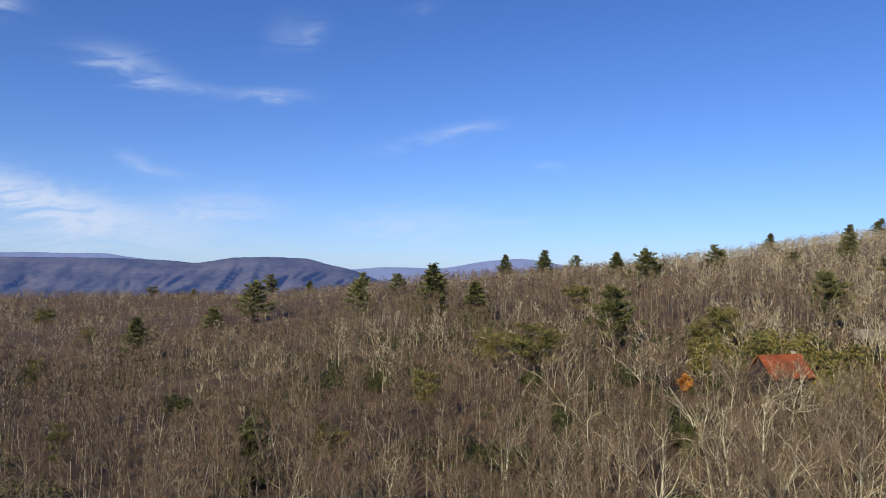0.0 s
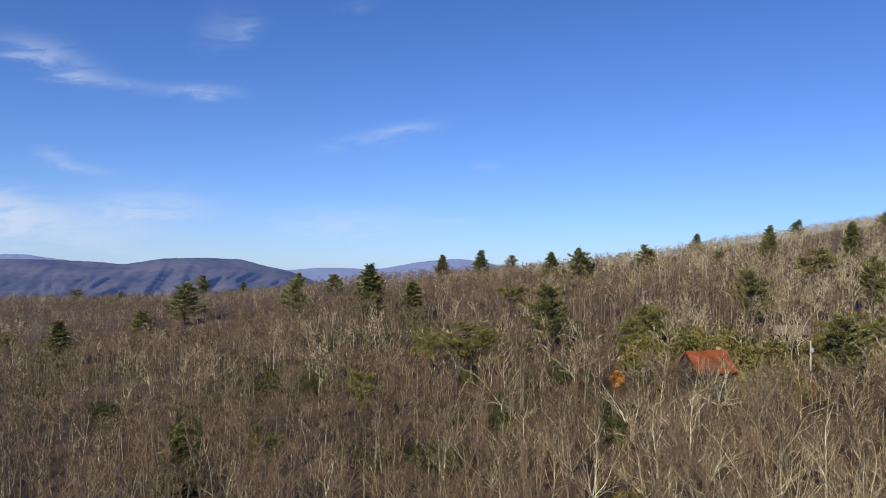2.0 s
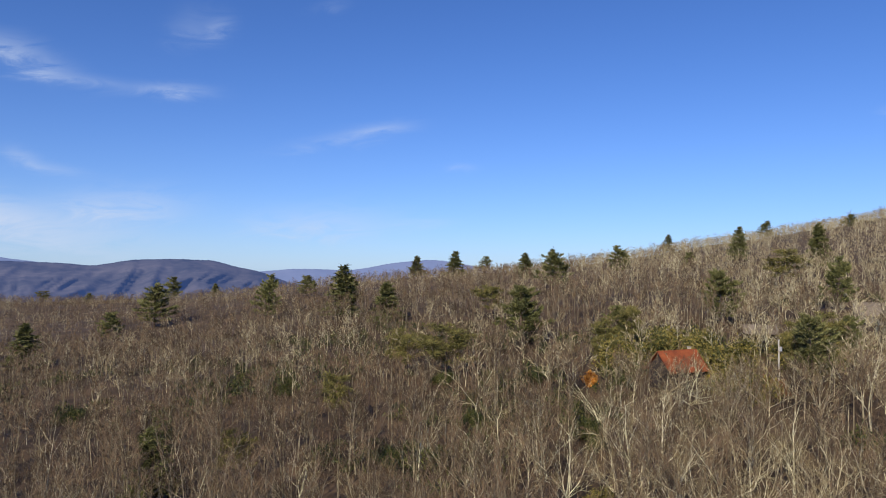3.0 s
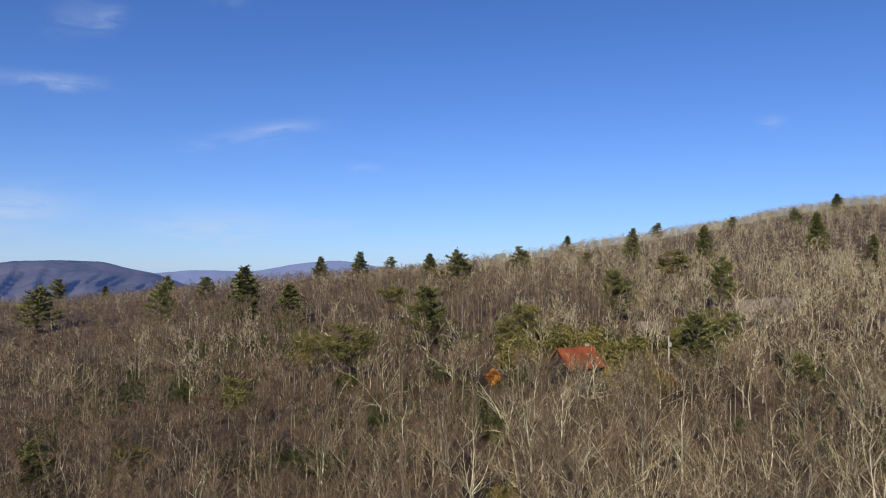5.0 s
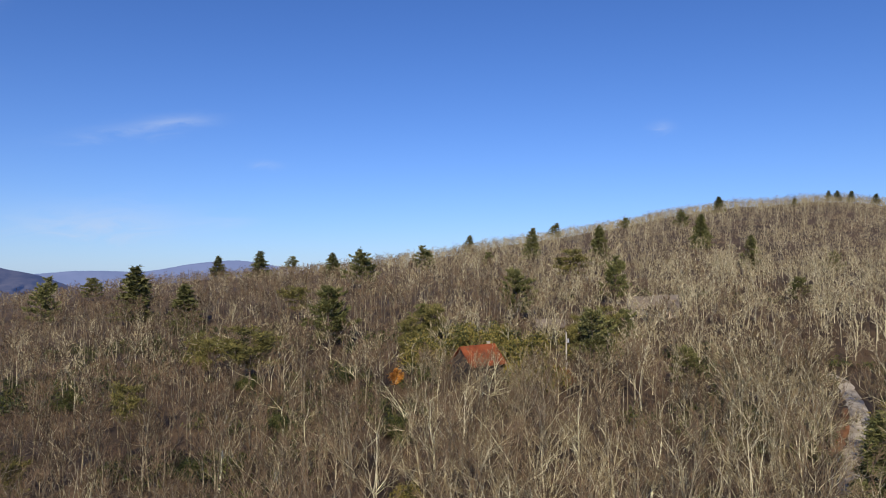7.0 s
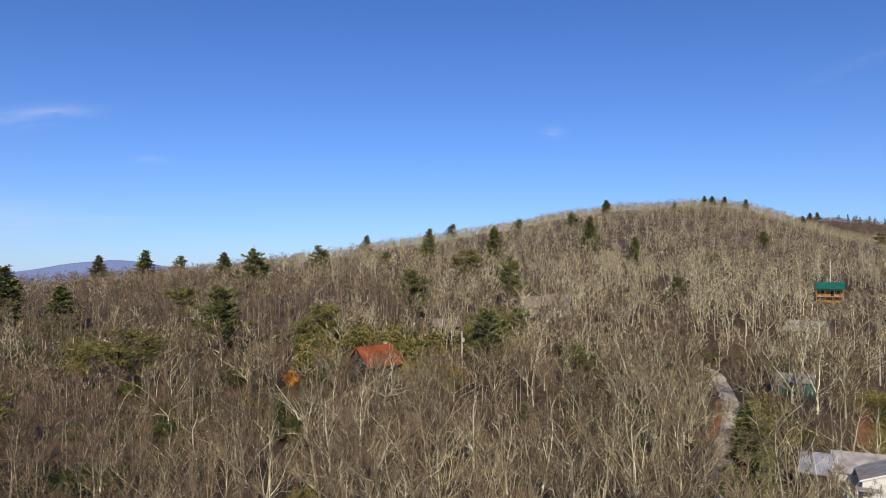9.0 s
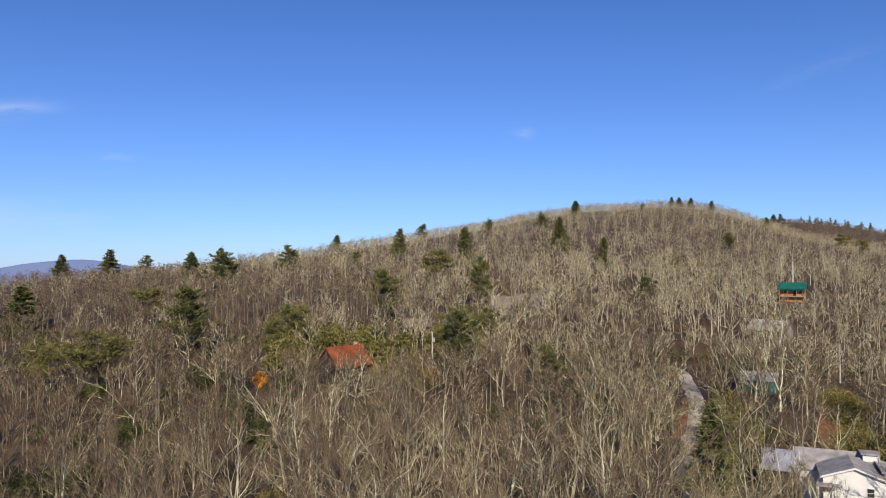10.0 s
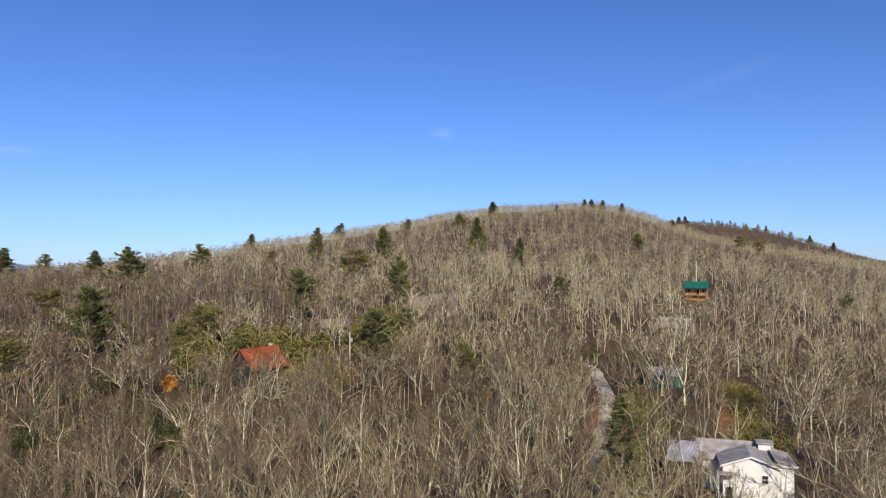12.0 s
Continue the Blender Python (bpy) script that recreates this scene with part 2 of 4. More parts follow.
def build_ground():
    az = np.concatenate([np.arange(-180, -50, 5.0), np.arange(-50, 90, 1.0), np.arange(90, 180, 5.0)])
    rr = np.concatenate([[3], np.arange(12, 300, 6.0), np.arange(300, 1000, 14.0), np.geomspace(1000, 4900, 40)])
    A, R = np.meshgrid(np.radians(az), rr, indexing="ij")
    X, Y = R * np.sin(A), R * np.cos(A)
    Z = ground(X, Y)
    n, m = X.shape
    v = np.stack([X.ravel(), Y.ravel(), Z.ravel()], 1)
    i, j = np.meshgrid(np.arange(n), np.arange(m - 1), indexing="ij")
    i2 = (i + 1) % n
    q = np.stack([i * m + j, i * m + j + 1, i2 * m + j + 1, i2 * m + j], -1).reshape(-1, 4)
    k = np.arange(n)
    f = np.vstack([q[:, [0, 1, 2]], q[:, [0, 2, 3]], np.stack([np.full(n, n * m), k * m, ((k + 1) % n) * m], 1)])
    v = np.vstack([v, [[0, 0, float(ground(0, 0))]]])
    me = mesh_from("ground", v, f)
    me.polygons.foreach_set("use_smooth", np.ones(len(f), bool))
    ob = link("ground", me, M_GROUND)
    tagged(ob, "wooded mountainside ground of brown leaf litter", "ground", kind="structure")


build_ground()


# ---- far mountains ----
def ridge(name, label, points, dist, depth, base, material, seed):
    """A far range: a crest line given as azimuth and elevation, with spurs running down towards the viewer."""
    rnd = np.random.RandomState(seed)
    az = np.arange(points[0][0], points[-1][0] + 0.01, 0.2)
    el = np.interp(az, [p[0] for p in points], [p[1] for p in points])
    k = np.ones(5) / 5
    el = np.convolve(np.pad(el, 2, mode="edge"), k, mode="valid")
    rows = 40
    v = []
    ph = rnd.uniform(0, 6, 8)
    for j in range(rows):
        s = j / (rows - 1)
        for a, e in zip(az, el):
            top = EYE + dist * math.tan(radians(e))
            w = (a + 2.4 * s) * 0.5 + ph[0] + 0.35 * s * math.sin(a * 0.7 + ph[1])
            spur = 1.1 - 2.4 * abs(noise.noise((w, 0.9 * s, ph[2]))) + 0.4 - 1.2 * abs(noise.noise((w * 2.7 + 0.6 * s, 2.2 * s, ph[3])))
            h = 1 - s ** 0.85
            z = base + (top - base) * h
            d = dist - depth * s - spur * depth * 0.21 * s ** 0.65 + noise.noise((a * 3.1 + s, s * 7, ph[4])) * depth * 0.05 * s ** 0.5
            if j == 0:
                z += rnd.uniform(-1.0, 1.0)
            x, y = polar(a, d)
            v.append((x, y, z))
    m = len(az)
    f = [(j * m + i, (j + 1) * m + i, (j + 1) * m + i + 1, j * m + i + 1) for j in range(rows - 1) for i in range(m - 1)]
    # the back slope, so that the range has a body
    b = len(v)
    for a in az:
        x, y = polar(a, min(dist + 120, 4960))
        v.append((x, y, base))
    f += [(b + i, i, i + 1, b + i + 1) for i in range(m - 1)]
    me = mesh_from(name, v, f)
    me.polygons.foreach_set("use_smooth", np.ones(len(f), bool))
    tagged(link(name, me, material), label, "mountain", kind="structure")


def hazed_mat(name, dark, light, glow, amount):
    # blue air haze is put into the base colours and a glow
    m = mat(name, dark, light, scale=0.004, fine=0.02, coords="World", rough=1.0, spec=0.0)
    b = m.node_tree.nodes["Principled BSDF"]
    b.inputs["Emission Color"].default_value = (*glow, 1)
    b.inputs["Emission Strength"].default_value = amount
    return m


M_FAR_HAZED = hazed_mat("far_woods", (0.03, 0.036, 0.05), (0.125, 0.115, 0.12), (0.19, 0.36, 1.0), 0.145)
M_FARTHER_HAZED = hazed_mat("glowing_haze_far_woods", (0.06, 0.07, 0.10), (0.09, 0.10, 0.14), (0.36, 0.50, 1.0), 0.36)
ridge("backdrop_mountain", "long wooded mountain range beyond the forest, painted hazy blue", [(-48, 0.5), (-40, 0.4), (-32.1, 0.36), (-27.6, 0.38), (-24.7, 0.36), (-21.2, 0.23), (-19.2, 0.03), (-17.9, 0.26), (-16.5, 0.5), (-13.7, 0.57), (-10.8, 0.47), (-9.3, 0.03), (-7.2, -0.42), (-5.6, -1.05), (-4.2, -1.7)], 4300, 900, EYE - 150, M_FAR_HAZED, 3)
ridge("backdrop_mountain_far", "mountain crest on the horizon, painted pale hazy blue", [(-48, 0.6), (-36, 0.7), (-32.1, 0.66), (-30.3, 0.74), (-28.7, 0.68), (-25.5, 0.72), (-24.5, 0.53), (-21.2, 0.1), (-12, -0.4), (-7.5, -0.4), (-4.8, -0.17), (-2.5, -0.19), (-0.6, -0.30), (0.8, -0.12), (3.0, 0.31), (4.4, 0.45), (6.2, 0.6), (7.6, 0.48), (9.2, 0.17), (12, -0.3), (20, -0.8)], 4820, 300, EYE - 160, M_FARTHER_HAZED, 8)


# ---- woods: generators ----
class Acc:
    """Gathers tapered tubes and slivers as triangles."""

    def __init__(self):
        self.v, self.f, self.n = [], [], 0

    def tube(self, pts, r0, r1, sides=3, tip=True):
        pts = [np.asarray(p, float) for p in pts]
        n = len(pts)
        rings = []
        for i, p in enumerate(pts):
            d = pts[min(i + 1, n - 1)] - pts[max(i - 1, 0)]
            d = d / (np.linalg.norm(d) + 1e-9)
            u = np.cross(d, (0.31, 0.95, 0.1) if abs(d[2]) > 0.8 else (0, 0, 1))
            u /= np.linalg.norm(u) + 1e-9
            w = np.cross(d, u)
            r = r0 + (r1 - r0) * i / (n - 1)
            if tip and i == n - 1:
                self.v.append(p[None])
                rings.append([self.n])
                self.n += 1
            else:
                a = np.arange(sides) * 2 * np.pi / sides
                self.v.append(p + r * (np.cos(a)[:, None] * u + np.sin(a)[:, None] * w))
                rings.append(list(range(self.n, self.n + sides)))
                self.n += sides
        for a, b in zip(rings[:-1], rings[1:]):
            for k in range(sides):
                k2 = (k + 1) % sides
                if len(b) == 1:
                    self.f.append((a[k], a[k2], b[0]))
                else:
                    self.f += [(a[k], a[k2], b[k2]), (a[k], b[k2], b[k])]

    def sliver(self, p, d, w, rnd):
        """A thin pointed blade from p along d."""
        s = np.cross(d, rnd.normal(size=3))
        s *= w / (np.linalg.norm(s) + 1e-9)
        self.v.append(np.array([p - s, p + s, p + d]))
        self.f.append((self.n, self.n + 1, self.n + 2))
        self.n += 3

    def arrays(self):
        if not self.v:
            return np.zeros((0, 3)), np.zeros((0, 3), int)
        return np.concatenate(self.v), np.array(self.f, int).reshape(-1, 3)


def bend(p, d, length, segs, rnd, crook, lift=0.0):
    pts = [p]
    d = d / np.linalg.norm(d)
    for _ in range(segs):
        d = d + rnd.normal(size=3) * crook + np.array((0, 0, lift))
        d /= np.linalg.norm(d)
        p = p + d * length / segs
        pts.append(p)
    return pts


def along(pts, s):
    s = s * (len(pts) - 1)
    i = min(int(s), len(pts) - 2)
    q = pts[i] + (pts[i + 1] - pts[i]) * (s - i)
    d = pts[i + 1] - pts[i]
    return q, d / (np.linalg.norm(d) + 1e-9)


def splay(d, angle, rnd):
    u = np.cross(d, rnd.normal(size=3))
    u /= np.linalg.norm(u) + 1e-9
    return d * math.cos(angle) + u * math.sin(angle)


def bare_tree(seed, h, level, spread=1.0, stout=1.0):
    """A leafless broadleaf: a clear trunk forking into rising limbs that fan out into a haze of fine twigs. level 0 is the finest, 2 the coarsest."""
    rnd = np.random.RandomState(seed)
    wood, twig = Acc(), Acc()
    sides = (5, 4, 3)[level]
    nb, ns, nt = ((6, 6, 6), (6, 4, 6), (5, 3, 3))[level]
    fine = (0.017, 0.031, 0.082)[level]
    thin = (0.030, 0.040, 0.055)[level]
    r = h * rnd.uniform(0.0068, 0.0112) * stout
    f = rnd.uniform(0.42, 0.60) if spread < 1.0 else (rnd.uniform(0.26, 0.44) if spread < 1.45 else rnd.uniform(0.15, 0.30))
    lean = np.array((rnd.normal() * 0.05, rnd.normal() * 0.05, 1))
    base = bend(np.zeros(3), lean, h * f, (4, 3, 2)[level], rnd, 0.035)
    base[0] = base[0] - np.array((0, 0, 0.5))
    wood.tube(base, r * 1.25, r * 0.85, sides, tip=False)
    q, d = along(base, 1.0)
    rest = h * (1 - f)
    stems = [(q, splay(d, rnd.uniform(0.02, 0.14), rnd), rest, r * 0.74)]
    forks = rnd.randint(1, 4) if level < 2 else rnd.randint(1, 3)
    turn = rnd.rand() * 6.283
    for k in range(forks):
        a = turn + 6.283 * k / forks + rnd.normal() * 0.3
        t = rnd.uniform(0.28, 0.62) * spread
        q2, _ = along(base, rnd.uniform(0.72, 1.0))
        stems.append((q2, np.array((math.cos(a) * math.sin(t), math.sin(a) * math.sin(t), math.cos(t))), rest * rnd.uniform(0.72, 1.0), r * rnd.uniform(0.45, 0.68)))
    if spread > 1.2:
        for k in range(rnd.randint(1, 3)):
            a, t = rnd.rand() * 6.283, rnd.uniform(0.8, 1.15)
            q2, _ = along(base, rnd.uniform(0.55, 0.9))
            stems.append((q2, np.array((math.cos(a) * math.sin(t), math.sin(a) * math.sin(t), math.cos(t))), rest * rnd.uniform(0.45, 0.7), r * 0.42))
    for q, d, ln, rr in stems:
        pts = bend(q, d, ln, (6, 5, 3)[level], rnd, 0.06 + 0.05 * spread, 0.045)
        wood.tube(pts, rr, r * 0.1, max(3, sides - 1))
        for k in range(nb):
            u = 0.12 + 0.86 * (k + rnd.rand()) / nb
            p, e = along(pts, min(u, 0.98))
            e = splay(e, rnd.uniform(0.45, 0.95), rnd)
            e[2] += 0.14
            bl = ln * (0.56 - 0.34 * u) * rnd.uniform(0.6, 1.3) * (0.65 + 0.35 * spread)
            bp = bend(p, e, bl, (4, 3, 2)[level], rnd, 0.18, 0.09)
            br = max(rr * (1 - u) * 0.62, thin)
            if level < 2:
                wood.tube(bp, br, 0.008, 3)
            else:
                wood.sliver(bp[0], bp[1] - bp[0], br, rnd)
                wood.sliver(bp[1] * 0.9 + bp[0] * 0.1, bp[2] - bp[1], br * 0.8, rnd)
            for j in range(ns):
                p4, d4 = along(bp, min(0.22 + 0.78 * (j + rnd.rand()) / ns, 0.99))
                d5 = splay(d4, rnd.uniform(0.25, 0.8), rnd)
                d5[2] += 0.16
                tl = h * rnd.uniform(0.045, 0.095)
                (wood if j % 2 else twig).sliver(p4, d5 * tl, fine * 1.3, rnd)
                for _ in range(nt):
                    p6 = p4 + d5 * tl * rnd.uniform(0.05, 0.95)
                    d7 = splay(d5 / np.linalg.norm(d5), rnd.uniform(0.25, 0.85), rnd)
                    d7[2] += 0.14
                    twig.sliver(p6, d7 * h * rnd.uniform(0.035, 0.075), fine, rnd)
    return wood, twig


def far_tree(seed, h):
    """A small leafless tree for far slopes: a stem, a few rising limbs and a soft twiggy crown almost down to the ground."""
    rnd = np.random.RandomState(seed)
    wood, twig = Acc(), Acc()
    top = np.array((rnd.normal() * 0.5, rnd.normal() * 0.5, h))
    wood.tube([np.array((0, 0, -0.5)), top * 0.5 + rnd.normal(size=3) * 0.2, top * 0.85], 0.07, 0.03, 3)
    wide = rnd.uniform(0.20, 0.34)
    for k in range(5):
        q = top * rnd.uniform(0.35, 0.65)
        a = rnd.rand() * 6.283
        w = rnd.uniform(0.3, 0.9)
        wood.sliver(q, np.array((math.cos(a) * w, math.sin(a) * w, 0.9)) * h * rnd.uniform(0.16, 0.30), 0.065, rnd)
    for k in range(38):
        u = rnd.uniform(0.08, 0.92)
        w = h * wide * (0.35 + 0.65 * math.sin(math.pi * min(1, 0.1 + u))) * math.sqrt(rnd.rand())
        a = rnd.rand() * 6.283
        q = top * u + np.array((math.cos(a) * w, math.sin(a) * w, -0.3))
        e = np.array((math.cos(a) * 0.5, math.sin(a) * 0.5, 0.75)) + rnd.normal(size=3) * 0.35
        twig.sliver(q, e * rnd.uniform(0.9, 1.9), 0.20, rnd)
    return wood, twig


def ridge_tree(seed, h):
    """A tree a mile off: a stem and a loose crown."""
    rnd = np.random.RandomState(seed)
    wood, twig = Acc(), Acc()
    wood.tube([np.array((0, 0, -1.0)), np.array((0, 0, h))], 0.13, 0.03, 3)
    for k in range(14):
        a, w = rnd.rand() * 6.283, h * 0.22 * math.sqrt(rnd.rand())
        q = np.array((math.cos(a) * w, math.sin(a) * w, h * rnd.uniform(0.1, 0.8)))
        twig.sliver(q, np.array((math.cos(a) * 0.6, math.sin(a) * 0.6, 1.0)) * rnd.uniform(1.5, 3.0), 0.5, rnd)
    return wood, twig


def conifer(seed, h, kind, fine=1.0):
    """An evergreen; kind 0 is a feathery spire, 1 a plumed pine with gaps between its whorls, 2 a round-topped pine with clumped boughs."""
    rnd = np.random.RandomState(seed)
    wood, leaf = Acc(), Acc()
    pts = bend(np.zeros(3), np.array((rnd.normal() * 0.03, rnd.normal() * 0.03, 1.0)), h, 8, rnd, 0.014)
    pts[0] = pts[0] - np.array((0, 0, 0.6))
    wood.tube(pts, h * 0.013, 0.02, 6)
    lo = (0.08, 0.16, 0.34)[kind]
    tiers = (26, 15, 9)[kind] if fine > 0.1 else 8
    size = 0.095 / math.sqrt(fine)
    lopside = rnd.rand() * 6.283
    for k in range(tiers):
        u = (k + rnd.uniform(-0.3, 1.0)) / tiers if k else 0.0
        prof = ((1 - u) ** 0.85 * 0.19 + 0.018, 0.235 * (1 - u) ** 0.62 * min(1, 0.5 + u * 2.2) + 0.03, 0.22 * math.sin(math.pi * (0.25 + 0.62 * u)) + 0.03)[kind]
        arms = (5, 5, 4)[kind]
        a0 = rnd.rand() * 6.283
        for j in range(arms):
            if kind and rnd.rand() < 0.14:
                continue
            a = a0 + 6.283 * j / arms + rnd.normal() * 0.4
            q, d = along(pts, min(0.98, max(lo, lo + (0.97 - lo) * (u + rnd.normal() * (0.03, 0.035, 0.05)[kind]))))
            ln = h * prof * rnd.uniform((0.55, 0.45, 0.5)[kind], 1.25) * (1 + 0.18 * math.cos(a - lopside))
            rise = (rnd.uniform(-0.28, 0.12) + 0.35 * u, rnd.uniform(-0.05, 0.32) + 0.4 * u, rnd.uniform(0.05, 0.6))[kind]
            bp = bend(q, np.array((math.cos(a), math.sin(a), rise)), ln, 3, rnd, 0.09, (0.02, 0.07, 0.10)[kind])
            wood.tube(bp, max(0.025, h * 0.0026), 0.008, 3)
            m = max(7 if fine > 0.1 else 4, int((ln + 0.4) * (50, 56, 52)[kind] * (0.25 + 0.75 * fine)))
            tufts = [along(bp, w) for w in ((0.25, 0.45, 0.62, 0.78, 0.9, 1.0), (0.42, 0.6, 0.76, 0.9, 1.0), (0.6, 0.8, 0.95))[kind]]
            for i in range(m):
                p2, d2 = tufts[rnd.randint(len(tufts))]
                side = np.array((-d2[1], d2[0], 0.0))
                if kind == 0:
                    off = side * rnd.normal() * 0.22 * ln * 0.5 + d2 * rnd.normal() * 0.2 + np.array((0, 0, rnd.normal() * 0.24))
                    e = d2 * rnd.uniform(0.3, 0.9) + side * rnd.uniform(-0.9, 0.9) + np.array((0, 0, rnd.uniform(-0.35, 0.3)))
                elif kind == 1:
                    off = side * rnd.normal() * 0.30 + d2 * rnd.normal() * 0.25 + np.array((0, 0, rnd.normal() * 0.24 + 0.05))
                    e = d2 * rnd.uniform(0.2, 0.8) + side * rnd.uniform(-0.7, 0.7) + np.array((0, 0, rnd.uniform(-0.1, 0.75)))
                else:
                    off = rnd.normal(size=3) * np.array((0.45, 0.45, 0.28))
                    e = off / (np.linalg.norm(off) + 0.1) * 0.6 + rnd.normal(size=3) * 0.3 + np.array((0, 0, 0.35))
                leaf.sliver(p2 + off, e * rnd.uniform(0.45, 0.85), size, rnd)
    for j in range(int(16 * fine) + 4):
        p2, d2 = along(pts, rnd.uniform(0.9, 1.0))
        leaf.sliver(p2, splay(d2, rnd.uniform(0.2, 1.0), rnd) * 0.6, size * 0.8, rnd)
    return wood, leaf


def leafy_bush(seed, h, w, n, size=0.16):
    """A rounded, uneven shrub: stems and many small leaf blades in clumps."""
    rnd = np.random.RandomState(seed)
    wood, leaf = Acc(), Acc()
    clumps = []
    for k in range(16):
        a, rr = rnd.rand() * 6.283, w * 0.5 * math.sqrt(rnd.rand())
        top = np.array((rr * math.cos(a), rr * math.sin(a), h * rnd.uniform(0.3, 1.0) * (1 - 0.5 * (rr / (w * 0.5)) ** 2)))
        wood.tube(bend(np.array((top[0] * 0.15, top[1] * 0.15, -0.2)), top + 0.01, np.linalg.norm(top), 3, rnd, 0.1), 0.04, 0.008, 3)
        clumps.append(top)
    for j in range(n):
        c = clumps[rnd.randint(len(clumps))]
        p = c + rnd.normal(size=3) * np.array((w * 0.13, w * 0.13, h * 0.12))
        p[2] = max(p[2], 0.05)
        d = rnd.normal(size=3) + np.array((0, 0, 0.4))
        d *= size * rnd.uniform(1.2, 2.4) / np.linalg.norm(d)
        leaf.sliver(p, d, size * 0.5, rnd)
    return wood, leaf


def brush_tuft(seed, h, n):
    rnd = np.random.RandomState(seed)
    twig = Acc()
    for k in range(n):
        p = np.array((rnd.normal() * 0.7, rnd.normal() * 0.7, -0.1))
        d = np.array((rnd.normal() * 0.3, rnd.normal() * 0.3, 1.0)) * h * rnd.uniform(0.5, 1.1)
        twig.sliver(p, d, 0.03, rnd)
        q = p + d * rnd.uniform(0.3, 0.7)
        twig.sliver(q, splay(d / np.linalg.norm(d), 0.6, rnd) * h * 0.35, 0.025, rnd)
    return twig


# evergreens that stand out of the woods: azimuth, distance, height, breadth
SPIRES = [
    (-23.6, 346, 19.4, 1.34), (-0.6, 350, 26, 1.23), (2.6, 310, 19.1, 1.54), (5.1, 676, 21.0, 1.4), (8.2, 628, 24, 1.89), (13.9, 428, 15.7, 1.54),
    (24.9, 704, 16.9, 1.24), (30.0, 464, 20.7, 0.99), (-15.4, 130, 13.0, 1.09), (-10.7, 828, 15.6, 1.52), (35.2, 402, 22.4, 0.95), (46.4, 386, 16.7, 1.06),
    (42.9, 508, 18.7, 1.19), (44.1, 770, 17.3, 1.29), (42.8, 470, 22.2, 0.85), (54.2, 98, 15.1, 0.8),
]
CREST = [
    (51.5, 880, 12.0, 1.35), (52.0, 880, 12.0, 1.35), (52.9, 880, 12.0, 1.35), (54.4, 880, 12.0, 1.35), (58.2, 880, 12.0, 1.35), (58.6, 1592, 17.0, 1.35),
    (59.1, 1620, 17.0, 1.35), (67.6, 1652, 17.0, 1.35), (69.1, 1596, 17.0, 1.35),
]
BROAD = [
    (13.6, 220, 18.9, 1.13), (28.9, 248, 17.3, 1.05), (21.1, 204, 11.4, 1.39), (36.4, 272, 17.5, 0.91), (49.4, 292, 9.6, 1.9), (41.8, 164, 9.1, 1.34),
    (34.8, 172, 14.7, 1.09), (36.8, 198, 11.7, 1.04), (55.3, 104, 11.4, 0.78),
]
HILLTOP = [
    (-13.8, 776, 24, 1.9), (-15.0, 470, 26, 1.68), (-6.8, 408, 26, 0.9), (-3.8, 522, 15.5, 1.9), (10.6, 820, 19.7, 1.9), (16.2, 360, 19.5, 1.76),
    (21.4, 420, 16.3, 1.3), (-17.9, 410, 15.9, 1.18), (-19.5, 828, 11.8, 1.9), (41.5, 586, 15.0, 1.13), (70.1, 314, 8.1, 1.9), (71.8, 332, 6.7, 1.9),
    (55.6, 528, 11.5, 1.84), (51.7, 378, 10.1, 1.3), (31.7, 688, 15.8, 1.38), (26.4, 434, 8.8, 1.7), (37.2, 666, 11.4, 1.9), (49.3, 818, 8.5, 1.9),
]
FLAT = [
    (-29.5, 512, 13.5, 1.9), (-26.6, 384, 10.7, 1.76), (-30.0, 262, 11.8, 1.23), (11.2, 282, 13.8, 1.42), (3.5, 216, 12.9, 1.12), (7.4, 194, 15.8, 1.56),
    (-8.7, 134, 9.1, 0.98), (-1.0, 164, 12.0, 1.05), (-28.2, 152, 10.3, 0.71), (-22.3, 892, 14.7, 1.8), (32.9, 334, 17.0, 1.9), (4.2, 208, 12.8, 1.0),
    (-9.5, 136, 9.5, 1.19), (20.2, 190, 12.0, 0.95), (22.1, 197, 12.5, 1.0), (33.6, 178, 12.0, 0.8), (35.8, 182, 13.5, 0.95), (19.7, 184, 9.0, 0.8), (63.0, 632, 12.9, 1.9), (64.3, 590, 11.8, 1.9),
]

# ---- where trees stand ----
# open ground: azimuth from, to, distance from, to, and the elevation that tree tops stay under there
GAPS = [
    (23.2, 25.0, 60, 158, -7.5), (25.0, 27.2, 60, 158, -7.1), (23.4, 27.6, 164, 186, -5.6), (21.0, 23.4, 60, 176, -6.5), (27.2, 36.0, 60, 176, -6.5), (18.0, 19.8, 60, 172, -10.0), (32.2, 33.0, 60, 172, -6.4),
    (38.6, 40.2, 225, 262, -3.0), (58.9, 60.8, 120, 312, -2.35), (-4.6, -0.6, 60, 99, -18.4), (18.8, 20.4, 60, 97, -17.6),
    (51.5, 53.9, 60, 205, -20.0), (58.0, 61.0, 60, 124, -14.0), (61.0, 62.4, 60, 122, -14.6), (62.4, 66.9, 60, 118, -15.9), (61.4, 64.8, 120, 182, -11.2), (62.4, 63.2, 100, 195, -7.2),
]
